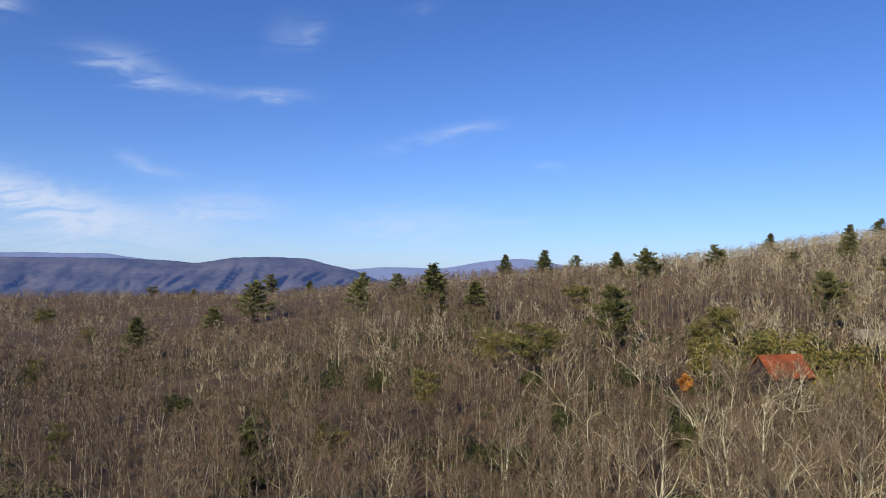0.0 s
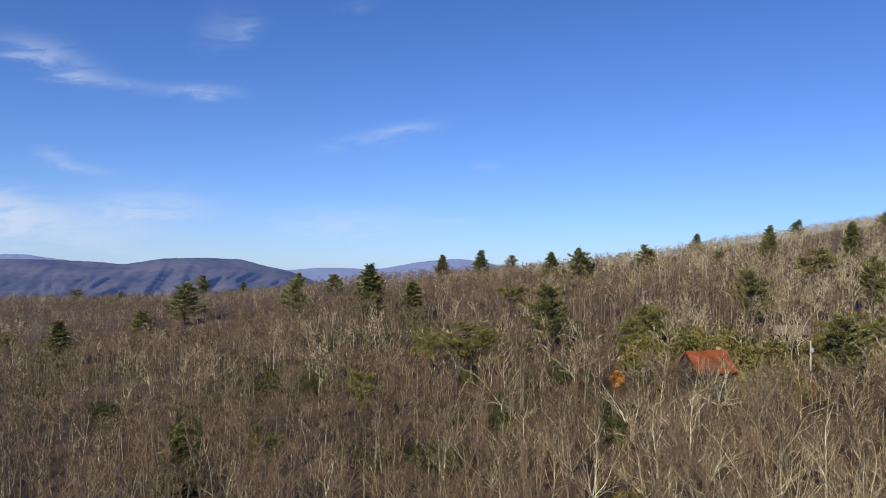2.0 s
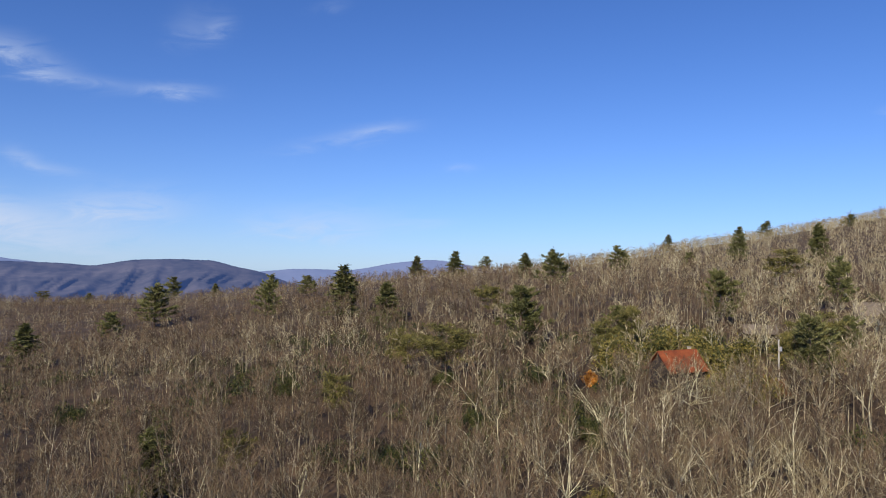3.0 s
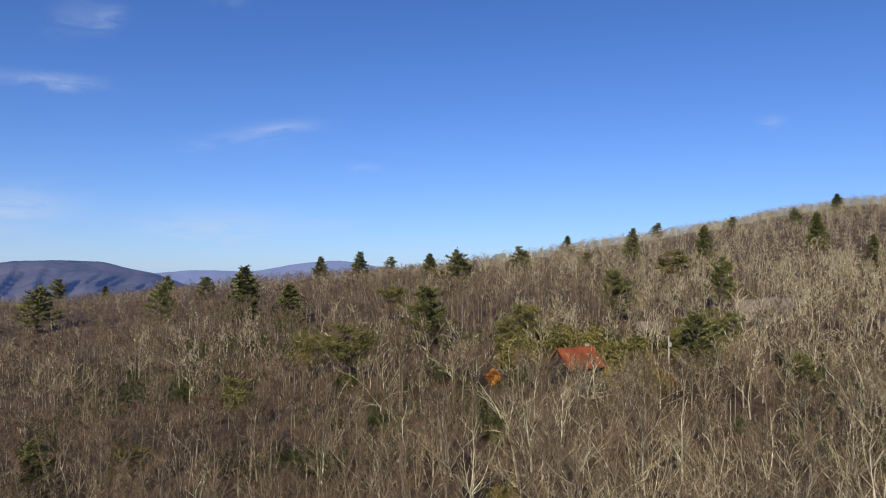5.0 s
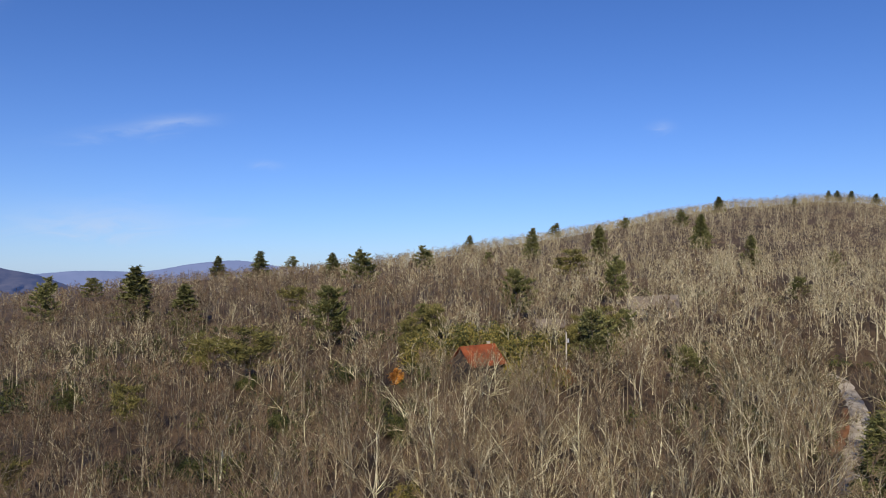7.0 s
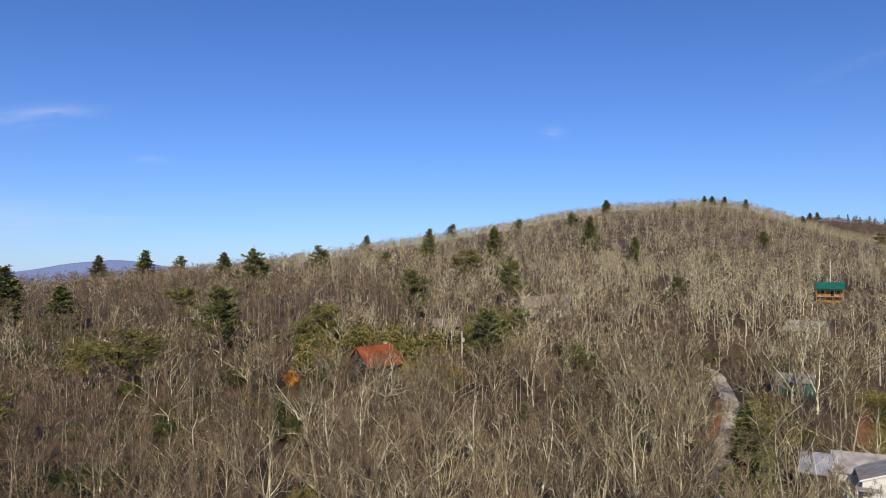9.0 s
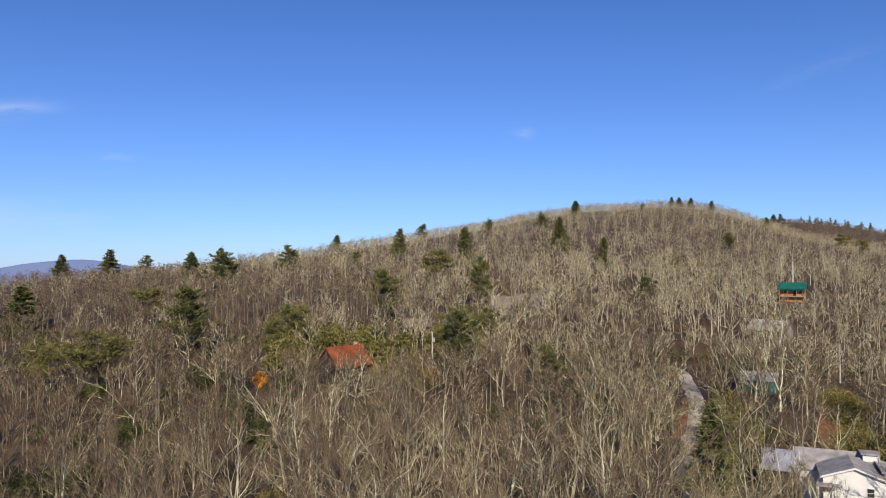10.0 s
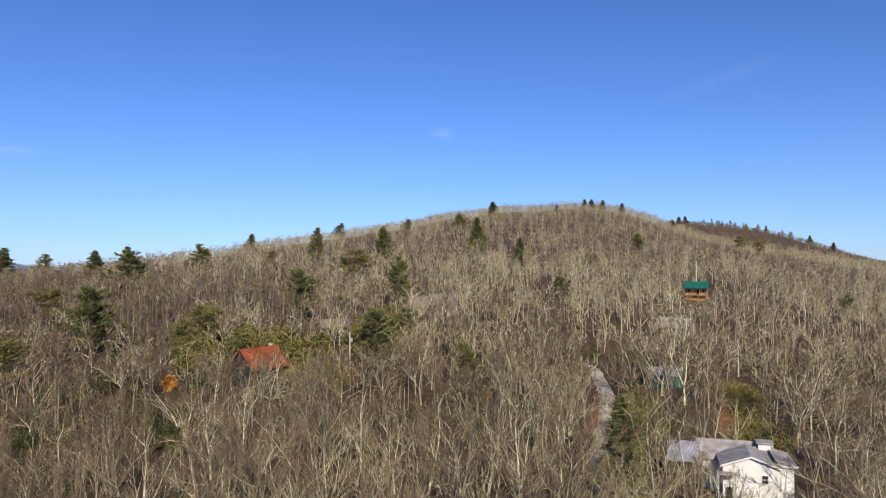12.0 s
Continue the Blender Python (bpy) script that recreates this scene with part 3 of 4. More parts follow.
# shaded gaps between the stands, darkened with added evergreen shrubs: azimuth, distance
SHADED_GAPS = [(2.6, 132), (9.7, 150), (18.9, 128), (28.0, 164), (7.2, 190), (-14.5, 168), (-20.5, 205), (43.5, 178), (-5.6, 205), (14.0, 178)]
for haz, hd in SHADED_GAPS:
    hx, hy = polar(haz, hd)
    hlow = math.degrees(math.atan2(float(ground(hx, hy)) + 0.8 - EYE, hd))
    GAPS.append((haz - 0.75, haz + 0.75, 55, hd + 3, hlow))
for caz, cd, ch, cw in SPIRES + CREST + BROAD + HILLTOP + FLAT:
    gx, gy = polar(caz, cd)
    gtop = math.degrees(math.atan2(float(ground(gx, gy)) + ch - EYE, cd))
    ghalf = math.degrees(0.12 * ch * cw / cd)
    GAPS.append((caz - ghalf, caz + ghalf, 55, cd + 1, gtop - math.degrees(0.50 * ch / cd)))
# the footprints that nothing grows in: x, y, radius
FOOT = [(*polar(25.5, 166), 9.0), (*polar(39.4, 256), 12.0), (*polar(59.8, 305), 8.5), (*polar(58.5, 244), 9.0), (*polar(57.8, 176), 6.0), (*polar(63.0, 116), 11.0), (*polar(18.9, 172), 4.0), (*polar(31.3, 214), 5.5)]


def open_mask(x, y, h):
    """True where a tree of height h may stand."""
    d, a = np.hypot(x, y), np.degrees(np.arctan2(x, y))
    top = np.degrees(np.arctan2(ground(x, y) + h - EYE, d))
    ok = np.ones(len(x), bool)
    for a0, a1, d0, d1, lim in GAPS:
        ok &= ~((a > a0) & (a < a1) & (d > d0) & (d < d1) & (top > lim))
    for fx, fy, r in FOOT:
        ok &= np.hypot(x - fx, y - fy) > r
    return ok


def fit_heights(x, y, h):
    """Heights cut down where open ground or a view lies behind; zero where nothing may stand."""
    d, a = np.hypot(x, y), np.degrees(np.arctan2(x, y))
    g = ground(x, y) - EYE
    h = h.copy()
    for a0, a1, d0, d1, lim in GAPS:
        inside = (a > a0) & (a < a1) & (d > d0) & (d < d1)
        h = np.where(inside, np.minimum(h, d * math.tan(radians(lim)) - g), h)
    for fx, fy, r in FOOT:
        h = np.where(np.hypot(x - fx, y - fy) < r, 0, h)
    return np.where(h < 3.2, 0, h)


def scatter(rnd, d0, d1, gap, a0=-36.0, a1=76.0):
    """Jittered places, about gap metres apart, in a sector of the hillside."""
    n = int(0.5 * radians(a1 - a0) * (d1 * d1 - d0 * d0) / gap ** 2)
    d = np.sqrt(rnd.uniform(d0 * d0, d1 * d1, n))
    a = np.radians(rnd.uniform(a0, a1, n))
    x, y = d * np.sin(a), d * np.cos(a)
    cell = {}
    keep = np.zeros(n, bool)
    m = gap * 0.62
    for i in range(n):
        cx, cy = int(x[i] // m), int(y[i] // m)
        near = False
        for u in (-1, 0, 1):
            for w in (-1, 0, 1):
                for j in cell.get((cx + u, cy + w), ()):
                    if (x[i] - x[j]) ** 2 + (y[i] - y[j]) ** 2 < m * m:
                        near = True
        if not near:
            cell.setdefault((cx, cy), []).append(i)
            keep[i] = True
    return x[keep], y[keep]


def patch(x, y, s, ph):
    """Slow variation over the hillside, about -1 to 1."""
    return np.sin(x * s + ph) * np.cos(y * s * 1.13 - ph) * 0.6 + np.sin((x + y) * s * 0.61 + ph * 2) * 0.4


def stuff(name, label, category, templates, x, y, scale, rnd, mats, sink=0.15, pick=None):
    """One joined mesh of many plants, each a turned and scaled template (wood, foliage)."""
    V, F, MI, TN, base = [], [], [], [], 0
    z = ground(x, y) - sink
    tones = rnd.rand(len(x))
    if pick is None:
        pick = rnd.randint(len(templates), size=len(x))
    turn = rnd.uniform(0, 2 * np.pi, len(x))
    wide = rnd.uniform(0.85, 1.2, len(x))
    for t, (v, f, mi) in enumerate(templates):
        idx = np.where(pick == t)[0]
        if not len(idx):
            continue
        c, s = np.cos(turn[idx])[:, None], np.sin(turn[idx])[:, None]
        sc = scale[idx][:, None]
        w = sc * wide[idx][:, None]
        X = (v[:, 0] * c - v[:, 1] * s) * w + x[idx][:, None]
        Y = (v[:, 0] * s + v[:, 1] * c) * w + y[idx][:, None]
        Z = v[:, 2] * sc + z[idx][:, None]
        V.append(np.stack([X, Y, Z], -1).reshape(-1, 3))
        off = (np.arange(len(idx)) * len(v))[:, None, None] + base
        F.append((f[None] + off).reshape(-1, 3))
        MI.append(np.tile(mi, len(idx)))
        TN.append(np.repeat(tones[idx], len(f)))
        base += len(idx) * len(v)
    V, F, MI = np.concatenate(V), np.concatenate(F), np.concatenate(MI)
    me = mesh_from(name, V, F)
    for m in mats:
        me.materials.append(m)
    me.polygons.foreach_set("material_index", MI.astype(np.int32))
    me.attributes.new("tone", "FLOAT", "FACE").data.foreach_set("value", np.concatenate(TN).astype(np.float32))
    ob = link(name, me, None)
    tagged(ob, label, category, kind="stuff")
    return ob


def template(wood, leaf):
    v1, f1 = wood.arrays()
    v2, f2 = leaf.arrays()
    return np.vstack([v1, v2]), np.vstack([f1, f2 + len(v1)]), np.concatenate([np.zeros(len(f1), int), np.ones(len(f2), int)])


# ---- woods: planting ----
def sapling(seed, h):
    rnd = np.random.RandomState(seed)
    wood, twig = Acc(), Acc()
    pts = bend(np.array((0, 0, -0.3)), np.array((rnd.normal() * 0.12, rnd.normal() * 0.12, 1.0)), h, 2, rnd, 0.08)
    wood.tube(pts, 0.05, 0.01, 3)
    for k in range(18):
        q, d = along(pts, rnd.uniform(0.2, 0.97))
        dd = splay(d, rnd.uniform(0.4, 0.9), rnd)
        dd[2] = abs(dd[2]) + 0.2
        twig.sliver(q, dd * rnd.uniform(0.6, 1.7), 0.026, rnd)
    return wood, twig


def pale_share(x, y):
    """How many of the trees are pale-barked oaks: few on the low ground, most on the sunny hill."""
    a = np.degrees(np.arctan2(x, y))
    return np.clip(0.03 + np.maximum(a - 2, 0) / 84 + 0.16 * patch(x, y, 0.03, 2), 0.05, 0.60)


def plant_woods():
    rnd = np.random.RandomState(11)
    # the nearest trees, each a thing of its own
    x, y = scatter(rnd, 52, 165, 4.5)
    h = 13.0 + 1.9 * rnd.normal(size=len(x)) + 4.2 * patch(x, y, 0.095, 1)
    h = np.clip(h, 6, 19)
    h = fit_heights(x, y, h)
    ok = h > 0
    x, y, h = x[ok], y[ok], h[ok]
    d = np.hypot(x, y)
    order = np.argsort(d * (0.8 + 0.4 * rnd.rand(len(d))))
    near, rest = order[:260], order[260:]
    kinds = []
    for k in range(28):
        spread = (1.0, 1.3, 1.5, 1.7, 1.9)[k % 5] if k < 14 else (0.75, 0.85, 0.95, 1.1, 1.3)[k % 5]
        wood, twig = bare_tree(100 + k, 13.0, 0, spread)
        pale = k < 14
        a, b = mesh_from("trunk", *wood.arrays()), mesh_from("crown", *twig.arrays())
        a.materials.append(M_BARK if pale else M_BROWNBARK)
        b.materials.append(M_TWIG if pale else M_BROWNTWIG)
        kinds.append((a, b, spread, pale))
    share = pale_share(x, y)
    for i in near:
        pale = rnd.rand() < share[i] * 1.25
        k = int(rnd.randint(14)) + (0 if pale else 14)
        a, b, spread, _ = kinds[k]
        t = new("bare_tree")
        t.location = (x[i], y[i], float(ground(x[i], y[i])) - 0.1)
        s = h[i] / 13.0
        t.rotation_euler, t.scale = (0, 0, rnd.uniform(0, 6.28)), (s * rnd.uniform(0.9, 1.15), s * rnd.uniform(0.9, 1.15), s)
        tone = "pale lichen-grey" if pale else "dull grey-brown"
        form = "slim bare tree with %s trunk and fine twigs" if spread < 0.9 else ("bare forked tree with %s limbs in the woods" if spread < 1.3 else "leafless spreading tree with crooked %s branches")
        tagged(t, form % tone, "tree", "bare trees on the slope")
        link("trunk", a, None, t)
        link("crown", b, None, t)
    four = (M_BARK, M_TWIG, M_BROWNBARK, M_BROWNTWIG)
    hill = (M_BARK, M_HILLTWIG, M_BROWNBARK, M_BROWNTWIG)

    def both(make, n):
        """Templates in both barks, the pale, open ones first, then the brown, narrower ones."""
        out = [template(*make(k, 1.3)) for k in range(n)]
        return out + [(v, f, mi + 2) for v, f, mi in [template(*make(k + 50, 0.85)) for k in range(n)]]

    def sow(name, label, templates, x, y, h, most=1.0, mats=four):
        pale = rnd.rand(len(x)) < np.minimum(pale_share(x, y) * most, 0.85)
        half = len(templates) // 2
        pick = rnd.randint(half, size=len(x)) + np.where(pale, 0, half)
        stuff(name, label, "woods", templates, x, y, h / 13.0, rnd, mats, pick=pick)

    sow("near_woods", "bare winter broadleaf woods with pale trunks and brown twigs", both(lambda k, w: bare_tree(200 + k, 13.0, 1, w * (0.85, 1.0, 1.15, 1.35)[k % 4]), 12), x[rest], y[rest], h[rest])
    x, y = scatter(rnd, 165, 370, 4.95)
    h = np.clip(11.0 + 1.5 * rnd.normal(size=len(x)) + 3.4 * patch(x, y, 0.075, 2.4), 5.5, 17)
    h = fit_heights(x, y, h)
    ok = h > 0
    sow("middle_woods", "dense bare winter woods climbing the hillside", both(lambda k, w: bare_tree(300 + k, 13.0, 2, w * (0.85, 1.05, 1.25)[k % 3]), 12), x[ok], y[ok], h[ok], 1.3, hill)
    x, y = scatter(rnd, 370, 1040, 7.4)
    x2, y2 = scatter(rnd, 800, 990, 7.0, 34, 59)
    x, y = np.concatenate([x, x2]), np.concatenate([y, y2])
    h = np.clip(10.0 + 1.4 * rnd.normal(size=len(x)), 7, 14)
    h = fit_heights(x, y, h)
    ok = h > 0
    x, y, h = x[ok], y[ok], h[ok]
    far = both(lambda k, w: far_tree(400 + k, 13.0), 12)
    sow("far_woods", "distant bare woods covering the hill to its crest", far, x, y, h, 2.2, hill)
    x, y = scatter(rnd, 1300, 1840, 9.0, 52, 77)
    sow("ridge_woods", "far bare woods on the ridge behind the hill", both(lambda k, w: ridge_tree(450 + k, 13.0), 8), x, y, rnd.uniform(8.0, 11.0, len(x)), 0.3)
    # saplings and brush between the trunks
    x, y = scatter(rnd, 50, 400, 4.8)
    ok = open_mask(x, y, np.full(len(x), 4.5))
    stuff("saplings", "thin bare saplings crowding under the taller trees", "saplings", [template(*sapling(600 + k, 4.7)) for k in range(10)], x[ok], y[ok], rnd.uniform(0.6, 1.4, ok.sum()), rnd, (M_BROWNBARK, M_BROWNTWIG))
    x, y = scatter(rnd, 50, 240, 4.2)
    az = np.degrees(np.arctan2(x, y))
    ok = ~((az > 51.0) & (az < 54.0) & (np.hypot(x, y) < 206))
    for fx, fy, r in FOOT:
        ok &= np.hypot(x - fx, y - fy) > r
    tb = [template(Acc(), brush_tuft(500 + k, 2.2, 14)) for k in range(6)]
    # dark broad-leaved evergreen thickets in the hollows
    tt = []
    for k in range(6):
        wood, leaf = leafy_bush(520 + k, 2.6, 4.2, 170, 0.3)
        tt.append(template(Acc(), leaf))
    tx, ty = scatter(rnd, 56, 300, 5.0)
    dense = patch(tx, ty, 0.045, 0.7) + 0.5 * patch(tx, ty, 0.13, 2.2)
    tk = (dense > 0.26 - 0.22 * (np.degrees(np.arctan2(tx, ty)) < 14)) & open_mask(tx, ty, np.full(len(tx), 2.6))
    stuff("thicket", "low dark green evergreen thickets under bare trees", "thicket", tt, tx[tk], ty[tk], rnd.uniform(0.6, 1.5, tk.sum()), rnd, (M_THICKET, M_THICKET))
    # conifers far off on the ridge
    cx, cy = scatter(rnd, 1380, 1800, 30.0, 55, 76)
    ck = patch(cx, cy, 0.008, 1.0) > 0.15
    tc = [template(*conifer(560 + k, 14.0, k % 2, 0.05)) for k in range(4)]
    stuff("ridge_evergreens", "dark evergreens scattered on the far ridge", "woods", tc, cx[ck], cy[ck], rnd.uniform(0.8, 1.3, ck.sum()), rnd, (M_CBARK, M_NEEDLE))
    stuff("brush", "leafless reddish-brown brush under the trees", "brush", tb, x[ok], y[ok], rnd.uniform(0.6, 1.4, ok.sum()), rnd, (M_BRUSH, M_BRUSH))


plant_woods()


def plant_landmarks():
    """Trees that catch the eye from the air: azimuth, distance, height, spread, seed."""
    rows = [
        (57.3, 166, 17.5, 1.9, 1), (58.9, 160, 16.0, 1.7, 2), (60.4, 131, 10.5, 2.0, 3), (62.6, 134, 9.5, 1.8, 4), (69.0, 128, 13.0, 1.7, 5), (70.6, 112, 12.0, 1.8, 6),
        (26.3, 146, 11.0, 1.9, 7), (19.6, 138, 12.5, 1.7, 8), (20.3, 128, 12.0, 1.5, 9), (5.2, 122, 12.0, 1.1, 10), (12.0, 126, 12.5, 1.9, 11), (22.9, 104, 12.5, 1.9, 12),
        (28.6, 96, 13.0, 1.8, 13), (42.3, 116, 9.0, 1.9, 14), (44.6, 112, 12.0, 1.8, 15), (56.5, 112, 9.0, 1.9, 16), (47.0, 98, 12.5, 1.9, 17), (36.2, 100, 12.0, 1.8, 18),
    ]
    more = [
        (45.9, 94, 12.0, 1.8, 19), (39.0, 101, 12.0, 1.6, 20), (30.8, 91, 12.5, 1.8, 21), (22.0, 113, 12.0, 1.7, 22), (15.5, 118, 12.0, 1.7, 23), (9.0, 110, 12.5, 1.6, 24), (-4.0, 112, 12.0, 1.3, 25),
        (-12.0, 108, 11.5, 1.4, 26), (-20.0, 112, 12.0, 1.4, 27), (33.5, 108, 11.5, 1.8, 28), (49.6, 104, 12.0, 1.9, 29), (66.8, 150, 13.0, 1.8, 30), (71.8, 96, 11.0, 1.7, 31), (17.2, 100, 12.0, 1.7, 32),
        (25.0, 90, 12.0, 1.9, 33), (41.0, 90, 11.5, 1.8, 34), (53.9, 91, 11.0, 1.7, 41), (58.9, 103, 10.5, 1.6, 35), (59.8, 101, 9.8, 1.6, 36), (61.5, 97, 9.0, 1.5, 47), (31.0, 198, 12.0, 1.4, 42), (31.8, 203, 11.0, 1.4, 43), (38.7, 232, 12.5, 1.5, 44), (39.5, 238, 12.5, 1.5, 45), (40.1, 228, 11.5, 1.4, 46), (58.1, 182, 17.0, 1.7, 37), (58.9, 196, 17.0, 1.6, 38), (57.9, 262, 10.5, 1.3, 51), (58.6, 268, 8.0, 1.3, 52), (59.4, 256, 6.0, 1.4, 53), (24.5, 150, 10.5, 1.6, 39), (25.7, 153, 9.5, 1.6, 40), (26.9, 154, 10.5, 1.5, 55), (57.7, 214, 13.0, 1.5, 56), (58.6, 222, 12.0, 1.5, 57),
    ]
    for az, d, h, spread, seed in rows + more:
        wood, twig = bare_tree(950 + seed, h, 0, spread, 1.35 if spread < 1.7 else 1.65)
        x, y = polar(az, d)
        t = new("bare_tree")
        t.location = (x, y, float(ground(x, y)) - 0.1)
        tagged(t, "large bare tree with wide pale crooked limbs", "tree", "bare trees on the slope")
        link("trunk", mesh_from("trunk", *wood.arrays()), M_LICHEN if seed % 3 else M_BARK, t)
        link("crown", mesh_from("crown", *twig.arrays()), M_TWIG, t)


plant_landmarks()


def plant_conifers():
    """Evergreens standing out of the bare woods."""
    rnd = np.random.RandomState(5)
    cache = {}
    n = 0
    for kind, rows, label in ((0, SPIRES + CREST, "dark green spire-shaped evergreen above the bare trees"), (1, BROAD + HILLTOP, "broad ragged dark green pine among bare trees"), (2, FLAT, "low olive-green pine with a loose flat crown")):
        for az, d, h, wide in rows:
            key = (kind, n % 4, d > 260)
            n += 1
            if key not in cache:
                wood, leaf = conifer(700 + kind * 10 + n % 4, 15.0, kind, 0.35 if d > 260 else 1.0)
                cache[key] = (mesh_from("trunk", *wood.arrays()), mesh_from("crown", *leaf.arrays()))
            x, y = polar(az, d)
            t = new("evergreen_tree")
            t.location, s = (x, y, float(ground(x, y)) - 0.1), h / 15.0
            t.rotation_euler, t.scale = (0, 0, rnd.uniform(0, 6.28)), (s * min(wide * (1.5, 1.6, 1.3)[kind], 2.0), s * min(wide * (1.5, 1.6, 1.3)[kind], 2.0), s)
            tagged(t, label, "tree", "evergreens in the woods")
            link("trunk", cache[key][0], M_CBARK, t)
            link("crown", cache[key][1], M_PINE if kind == 2 else M_NEEDLE, t)


plant_conifers()


# ---- houses, poles, drive ----
M_WHITE = mat("white_siding", (0.66, 0.66, 0.64), (0.82, 0.82, 0.80), scale=0.6, fine=6, rough=0.6)
M_GREYROOF = mat("grey_shingles", (0.20, 0.185, 0.175), (0.44, 0.415, 0.395), scale=0.8, fine=7, mid=(0.31, 0.29, 0.275), bump=0.5)
M_TINROOF = mat("pale_metal_roof", (0.22, 0.22, 0.25), (0.52, 0.52, 0.56), scale=0.7, fine=5, rough=0.4, metal=0.35)
M_REDROOF = mat("rust_red_roof", (0.075, 0.024, 0.012), (0.36, 0.105, 0.036), scale=0.45, fine=5, mid=(0.23, 0.062, 0.022), rough=0.6, bump=0.3)
M_GREENROOF = mat("green_metal_roof", (0.006, 0.075, 0.055), (0.02, 0.16, 0.115), scale=0.6, fine=5, rough=0.45)
M_LOG = mat("orange_log_siding", (0.24, 0.10, 0.028), (0.52, 0.27, 0.085), scale=0.8, fine=6, rough=0.6)
M_GREYWALL = mat("weathered_grey_boards", (0.12, 0.105, 0.09), (0.27, 0.24, 0.205), scale=0.7, fine=6)
# dark boards; on the red house and tin wing they carry painted-in shade
M_DARKWALL = mat("dark_and_shaded_boards", (0.02, 0.016, 0.015), (0.055, 0.045, 0.041), scale=0.7, fine=6)
M_BUFF = mat("buff_siding", (0.45, 0.38, 0.28), (0.66, 0.58, 0.45), scale=0.7, fine=6)
M_TEAL = mat("teal_boards", (0.03, 0.10, 0.085), (0.08, 0.20, 0.17), scale=0.7, fine=6)
M_WEATHER = mat("weathered_pale_roof", (0.11, 0.090, 0.072), (0.25, 0.21, 0.165), scale=0.7, fine=6)
M_PALEROOF = mat("bleached_tin_roof", (0.30, 0.27, 0.23), (0.55, 0.51, 0.45), scale=0.7, fine=6, rough=0.5)
M_BLOCK = mat("concrete_block", (0.30, 0.29, 0.27), (0.48, 0.46, 0.43), scale=1.2, fine=9)
M_TRIM = mat("white_trim", (0.70, 0.70, 0.68), (0.82, 0.82, 0.80), scale=1.5, fine=8, rough=0.5)
M_POLE = mat("weathered_pole_wood", (0.36, 0.33, 0.29), (0.60, 0.57, 0.51), scale=1.5, fine=9)
M_STEEL = mat("grey_steel", (0.45, 0.46, 0.47), (0.62, 0.63, 0.64), scale=2, fine=9, rough=0.4, metal=0.6)
M_OLIVE = mat("olive_leaves", (0.06, 0.055, 0.014), (0.30, 0.25, 0.075), scale=0.3, fine=3, mid=(0.155, 0.135, 0.038), coords="World", island=0.4)
M_DECK = mat("deck_boards", (0.20, 0.18, 0.16), (0.38, 0.35, 0.31), scale=0.8, fine=7)


def glass_mat():
    m = bpy.data.materials.new("window_glass")
    m.use_nodes = True
    b = m.node_tree.nodes["Principled BSDF"]
    b.inputs["Base Color"].default_value = (0.03, 0.035, 0.04, 1)
    b.inputs["Roughness"].default_value = 0.06
    return m


M_GLASS = glass_mat()


def box(bm, x0, x1, y0, y1, z0, z1, bevel=0.0):
    vs = [bm.verts.new((x, y, z)) for z in (z0, z1) for y in (y0, y1) for x in (x0, x1)]
    fs = [bm.faces.new([vs[i] for i in q]) for q in ((0, 2, 3, 1), (4, 5, 7, 6), (0, 1, 5, 4), (2, 6, 7, 3), (0, 4, 6, 2), (1, 3, 7, 5))]
    if bevel:
        es = list({e for f in fs for e in f.edges})
        bmesh.ops.bevel(bm, geom=es, offset=bevel, segments=1, affect="EDGES")


def boxed(name, dims, material, parent, label="", bevel=0.0):
    bm = bmesh.new()
    box(bm, *dims, bevel=bevel)
    return part(name, bm, material, parent, label)


def prism(bm, outline, y0, y1):
    """An outline in x, z drawn out along y."""
    a = [bm.verts.new((x, y0, z)) for x, z in outline]
    b = [bm.verts.new((x, y1, z)) for x, z in outline]
    n = len(outline)
    bm.faces.new(a)
    bm.faces.new(b[::-1])
    for i in range(n):
        j = (i + 1) % n
        bm.faces.new([a[j], a[i], b[i], b[j]])
    bmesh.ops.recalc_face_normals(bm, faces=bm.faces[:])


def gable(parent, cx, cy, length, width, eave, rise, axis, wall_m, roof_m, over=0.45, thick=0.18, base=-2.5, boards=True, board_m=None):
    """A gabled block: its wall body, two roof slopes and their edge boards. axis 'x' or 'y' is the ridge's way."""
    turn = Matrix.Translation((cx, cy, 0)) @ (Matrix.Rotation(math.pi / 2, 4, "Z") if axis == "x" else Matrix.Identity(4))
    h = width / 2
    bm = bmesh.new()
    prism(bm, [(-h, base), (h, base), (h, eave), (0, eave + rise), (-h, eave)], -length / 2, length / 2)
    bm.transform(turn)
    wall = part("wall", bm, wall_m, parent)
    slope = rise / h
    for s in (-1, 1):
        bm = bmesh.new()
        e = h + over
        lift = 0.02
        prism(bm, [(0, eave + rise + lift), (s * e, eave - over * slope + lift), (s * e, eave - over * slope + lift + thick), (0, eave + rise + lift + thick * 1.1)], -length / 2 - over, length / 2 + over)
        bm.transform(turn)
        roof = part("roof_slope", bm, roof_m, parent)
    if boards:
        for s in (-1, 1):
            for end in (-1, 1):
                bm = bmesh.new()
                e = h + over
                y = end * (length / 2 + over + 0.03)
                prism(bm, [(0, eave + rise - 0.04), (s * e, eave - over * slope - 0.04), (s * e, eave - over * slope + 0.2), (0, eave + rise + 0.2)], y - 0.025, y + 0.025)
                bm.transform(turn)
                part("barge_board", bm, board_m or M_TRIM, parent, "edge board")
    return wall


